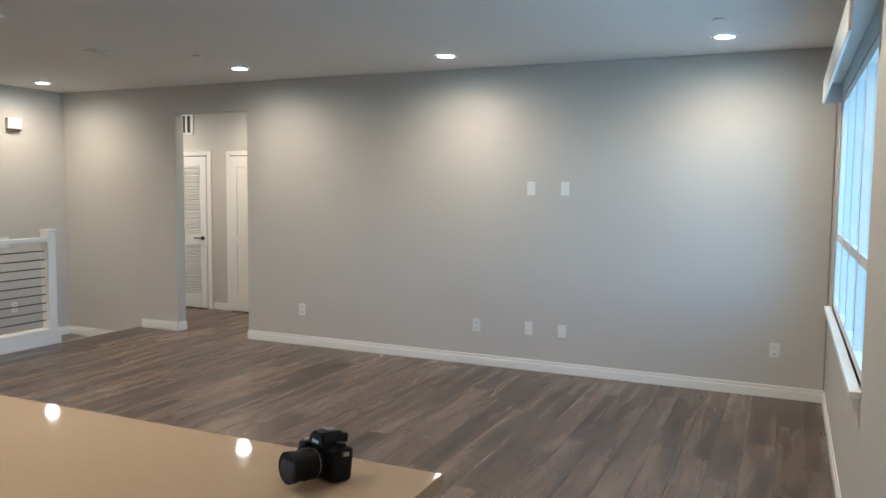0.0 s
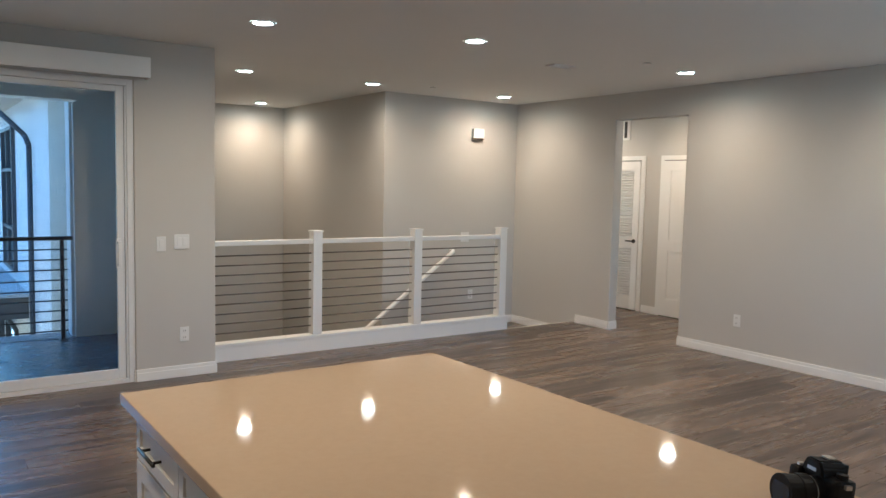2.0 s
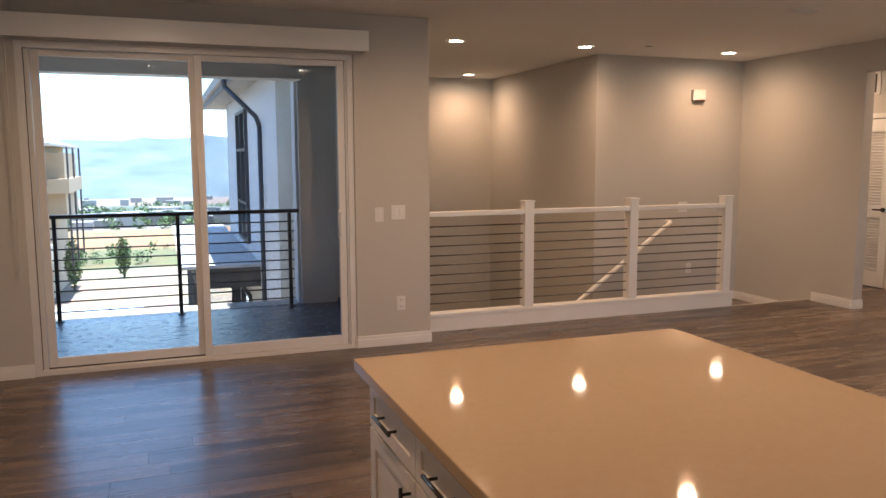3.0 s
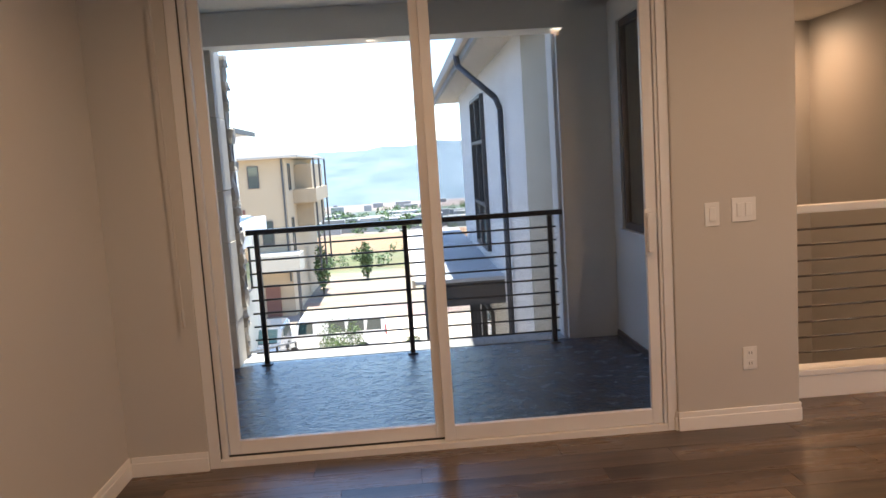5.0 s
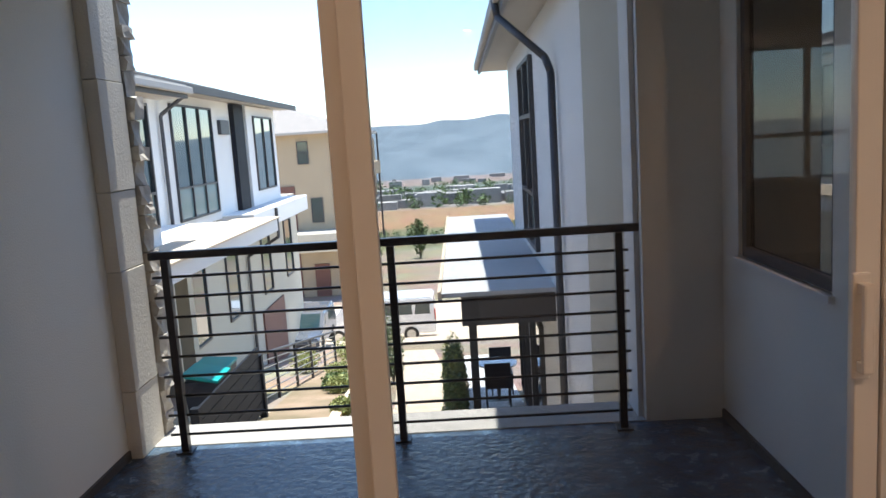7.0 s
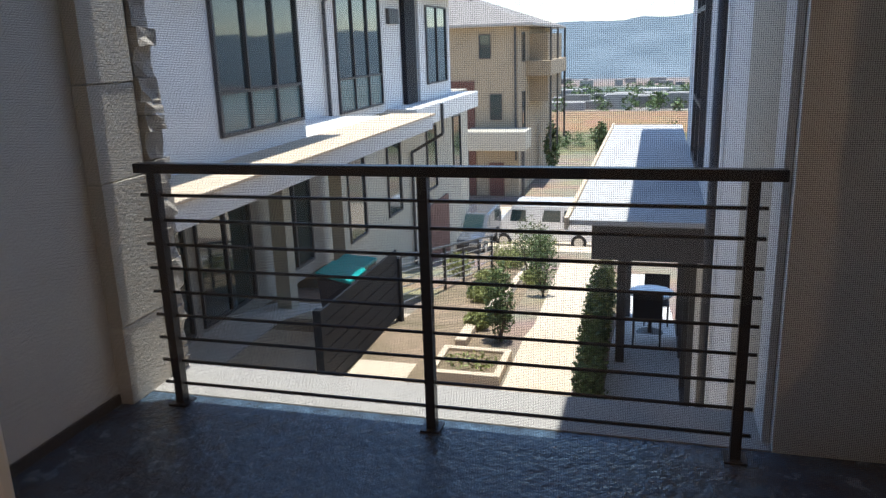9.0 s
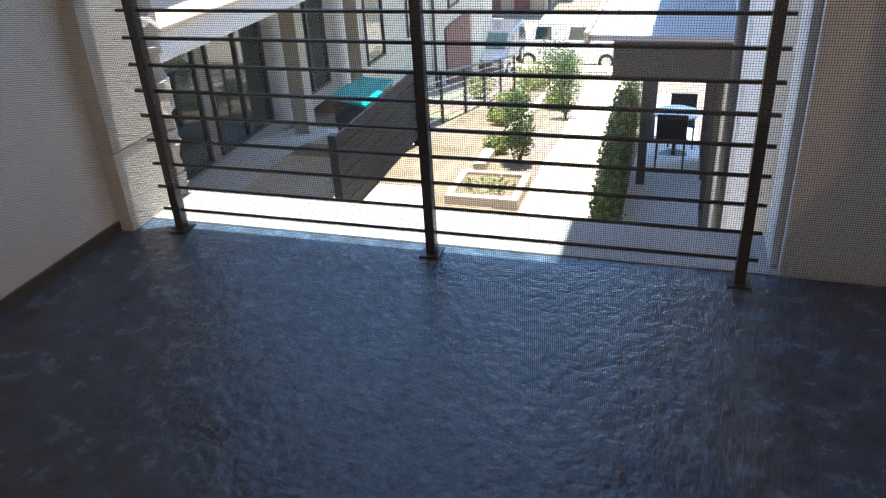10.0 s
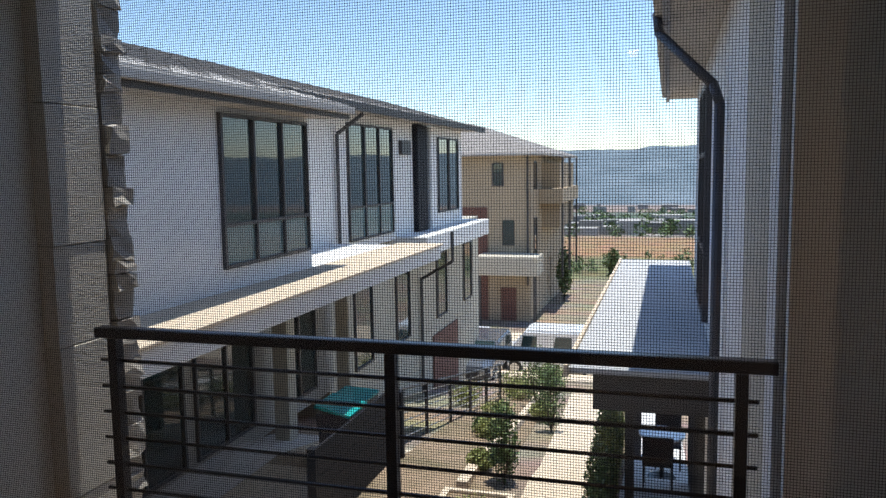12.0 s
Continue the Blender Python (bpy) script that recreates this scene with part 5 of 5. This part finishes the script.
def build_patio_set():
    t = thing("patio_table", (-5.7, 12.0, -3.4), "round white patio table on the shaded path", "table")
    z = land(0, 12.0) + 0.025
    b = bm_new()
    tube(b, (-5.7, 12.0, z + 0.7), (-5.7, 12.0, z + 0.735), 0.36, 24)
    part("tabletop", b, CAR_WHITE, t)
    b = bm_new()
    tube(b, (-5.7, 12.0, z), (-5.7, 12.0, z + 0.7), 0.035, 10)
    tube(b, (-5.7, 12.0, z), (-5.7, 12.0, z + 0.02), 0.22, 16)
    part("pedestal", b, BLACK_METAL, t)
    for cx, cy, s in ((-5.75, 11.1, 1), (-5.6, 12.9, -1)):
        cz = land(0, cy) + 0.025
        c = thing("patio_chair", (cx, cy, cz), "black metal patio chair beside the table", "chair", "patio chairs")
        part("seat", one(cx - 0.22, cx + 0.22, cy - 0.22, cy + 0.22, cz + 0.42, cz + 0.46, 0.01), BLACK_METAL, c)
        part("backrest", one(cx - 0.22, cx + 0.22, cy - s * 0.24 - 0.015, cy - s * 0.24 + 0.015, cz + 0.46, cz + 0.88, 0.01), BLACK_METAL, c)
        for dx in (-0.2, 0.2):
            for dy in (-0.2, 0.2):
                b = bm_new()
                tube(b, (cx + dx, cy + dy, cz), (cx + dx, cy + dy, cz + 0.42), 0.014, 8)
                part("leg", b, BLACK_METAL, c)


build_privacy_wall()
build_yard_fence()
build_patio_set()


def wheel_set(car, places, r, flip=False):
    for x, y, z in places:
        d = (0, 0.11, 0) if flip else (0.11, 0, 0)
        b = bm_new()
        tube(b, (x - d[0], y - d[1], z), (x + d[0], y + d[1], z), r, 24)
        w = part("wheel", b, TYRE, car)
        b = bm_new()
        tube(b, (x - d[0] * 1.05, y - d[1] * 1.05, z), (x + d[0] * 1.05, y + d[1] * 1.05, z), r * 0.6, 16)
        part("rim", b, SILVER, w)


def build_van():
    x0, x1, y0, y1 = -13.4, -7.7, 34.0, 36.0
    z = land(0, 35) + 0.03
    v = thing("van", ((x0 + x1) / 2, 35, z), "white passenger van parked across the lane", "van")
    side = [(x0, 0.35), (x1, 0.35), (x1, 1.2), (x1 - 0.1, 2.1), (x0 + 1.5, 2.1), (x0 + 0.8, 1.25), (x0 + 0.05, 1.0)]
    b = prism(bm_new(), [(p[0], z + p[1]) for p in side], 1, y0, y1)
    bmesh.ops.bevel(b, geom=b.edges[:], offset=0.07, segments=2, affect="EDGES")
    part("body", b, CAR_WHITE, v)
    for a, c in ((-12.1, -11.35), (-10.6, -9.75), (-9.65, -8.8), (-8.7, -7.95)):
        part("side_window", prism(bm_new(), [(a, z + 1.3), (c, z + 1.3), (c, z + 1.85), (a + 0.1, z + 1.85)], 1, y0 - 0.012, y0 + 0.05), DARK_GLASS, v)
    part("bumper", one(x0 - 0.06, x0 + 0.2, y0 + 0.1, y1 - 0.1, z + 0.3, z + 0.5, 0.03), GUTTER, v)
    part("tail_lamp", one(x1 - 0.05, x1 + 0.02, y0 + 0.02, y0 + 0.15, z + 1.0, z + 1.5), TAIL, v)
    wheel_set(v, [(x, y, z + 0.35) for x in (x0 + 1.0, x1 - 1.2) for y in (y0 + 0.09, y1 - 0.09)], 0.36, True)


def build_suv(cx, y0, paint, label):
    z = land(cx, y0 + 2) + 0.03
    v = thing("car", (cx, y0 + 2.2, z), label, "car", "parked cars")
    side = [(y0, 0.35), (y0 + 4.4, 0.35), (y0 + 4.4, 0.95), (y0 + 4.1, 1.6), (y0 + 1.7, 1.62), (y0 + 1.05, 1.02), (y0 + 0.05, 0.88)]
    b = prism(bm_new(), [(p[0], z + p[1]) for p in side], 0, cx - 0.9, cx + 0.9)
    bmesh.ops.bevel(b, geom=b.edges[:], offset=0.07, segments=2, affect="EDGES")
    part("body", b, paint, v)
    part("windscreen", prism(bm_new(), [(y0 + 1.08, z + 1.1), (y0 + 1.15, z + 1.06), (y0 + 1.7, z + 1.54), (y0 + 1.62, z + 1.58)], 0, cx - 0.75, cx + 0.75), DARK_GLASS, v)
    part("side_window", one(cx + 0.88, cx + 0.912, y0 + 1.75, y0 + 3.8, z + 1.08, z + 1.48), DARK_GLASS, v)
    for s in (-0.62, 0.62):
        part("headlight", one(cx + s - 0.16, cx + s + 0.16, y0 - 0.015, y0 + 0.06, z + 0.62, z + 0.78, 0.02), SILVER, v)
    part("grille", one(cx - 0.4, cx + 0.4, y0 - 0.012, y0 + 0.05, z + 0.5, z + 0.72), GUTTER, v)
    wheel_set(v, [(cx + s, y, z + 0.33) for s in (-0.82, 0.82) for y in (y0 + 0.9, y0 + 3.4)], 0.33)


build_van()
build_suv(-14.6, 31.0, CAR_WHITE, "white car parked on the lane, front towards the houses")
build_suv(-13.0, 27.6, CAR_GREY, "dark grey car parked by the planting bed")

# ---- floor planks, last ----


def build_planks():
    width, gap = 0.18, 0.0009
    rng = random.Random(77)
    base = bpy.data.objects["floor"]
    meshes = {}
    rest = bm_new()
    placed = 0
    x_lo, x_hi = -8.04, 1.385
    row = 0
    y = 0.338 - width
    while y > -8.6:
        x = x_lo - rng.uniform(0, 1.2)
        while x < x_hi:
            a, b = max(x, x_lo), min(x + 1.22, x_hi)
            x += 1.22
            if b - a < 0.05:
                continue
            near = -7.3 < a and a < 0.0 and y > -6.2
            if near and placed < 300:
                key = round(b - a, 2)
                if key not in meshes:
                    q = bm_new()
                    L = key - gap
                    v = [q.verts.new(p) for p in ((0, 0, -0.012), (L, 0, -0.012), (L, width - gap, -0.012), (0, width - gap, -0.012),
                                                  (0.0006, 0.0006, 0), (L - 0.0006, 0.0006, 0), (L - 0.0006, width - gap - 0.0006, 0),
                                                  (0.0006, width - gap - 0.0006, 0))]
                    for f in ((4, 5, 6, 7), (0, 1, 5, 4), (1, 2, 6, 5), (2, 3, 7, 6), (3, 0, 4, 7)):
                        q.faces.new([v[i] for i in f])
                    meshes[key] = mesh_of("plank", q, PLANK)
                o = new("plank", meshes[key])
                o.location = (a, y, 0)
                o.parent = base
                placed += 1
            else:
                v = [rest.verts.new(p) for p in ((a, y, 0), (b - gap, y, 0), (b - gap, y + width - gap, 0), (a, y + width - gap, 0))]
                low = [rest.verts.new((p.co.x, p.co.y, -0.012)) for p in v]
                rest.faces.new(v)
                for i in range(4):
                    rest.faces.new((low[i], low[(i + 1) % 4], v[(i + 1) % 4], v[i]))
        y -= width
        row += 1
    ob = new("planks_further_off", mesh_of("planks_further_off", rest, PLANK_REST))
    ob.parent = base
    tagged(ob, "more grey-brown wood-look planks", kind="stuff")


build_planks()
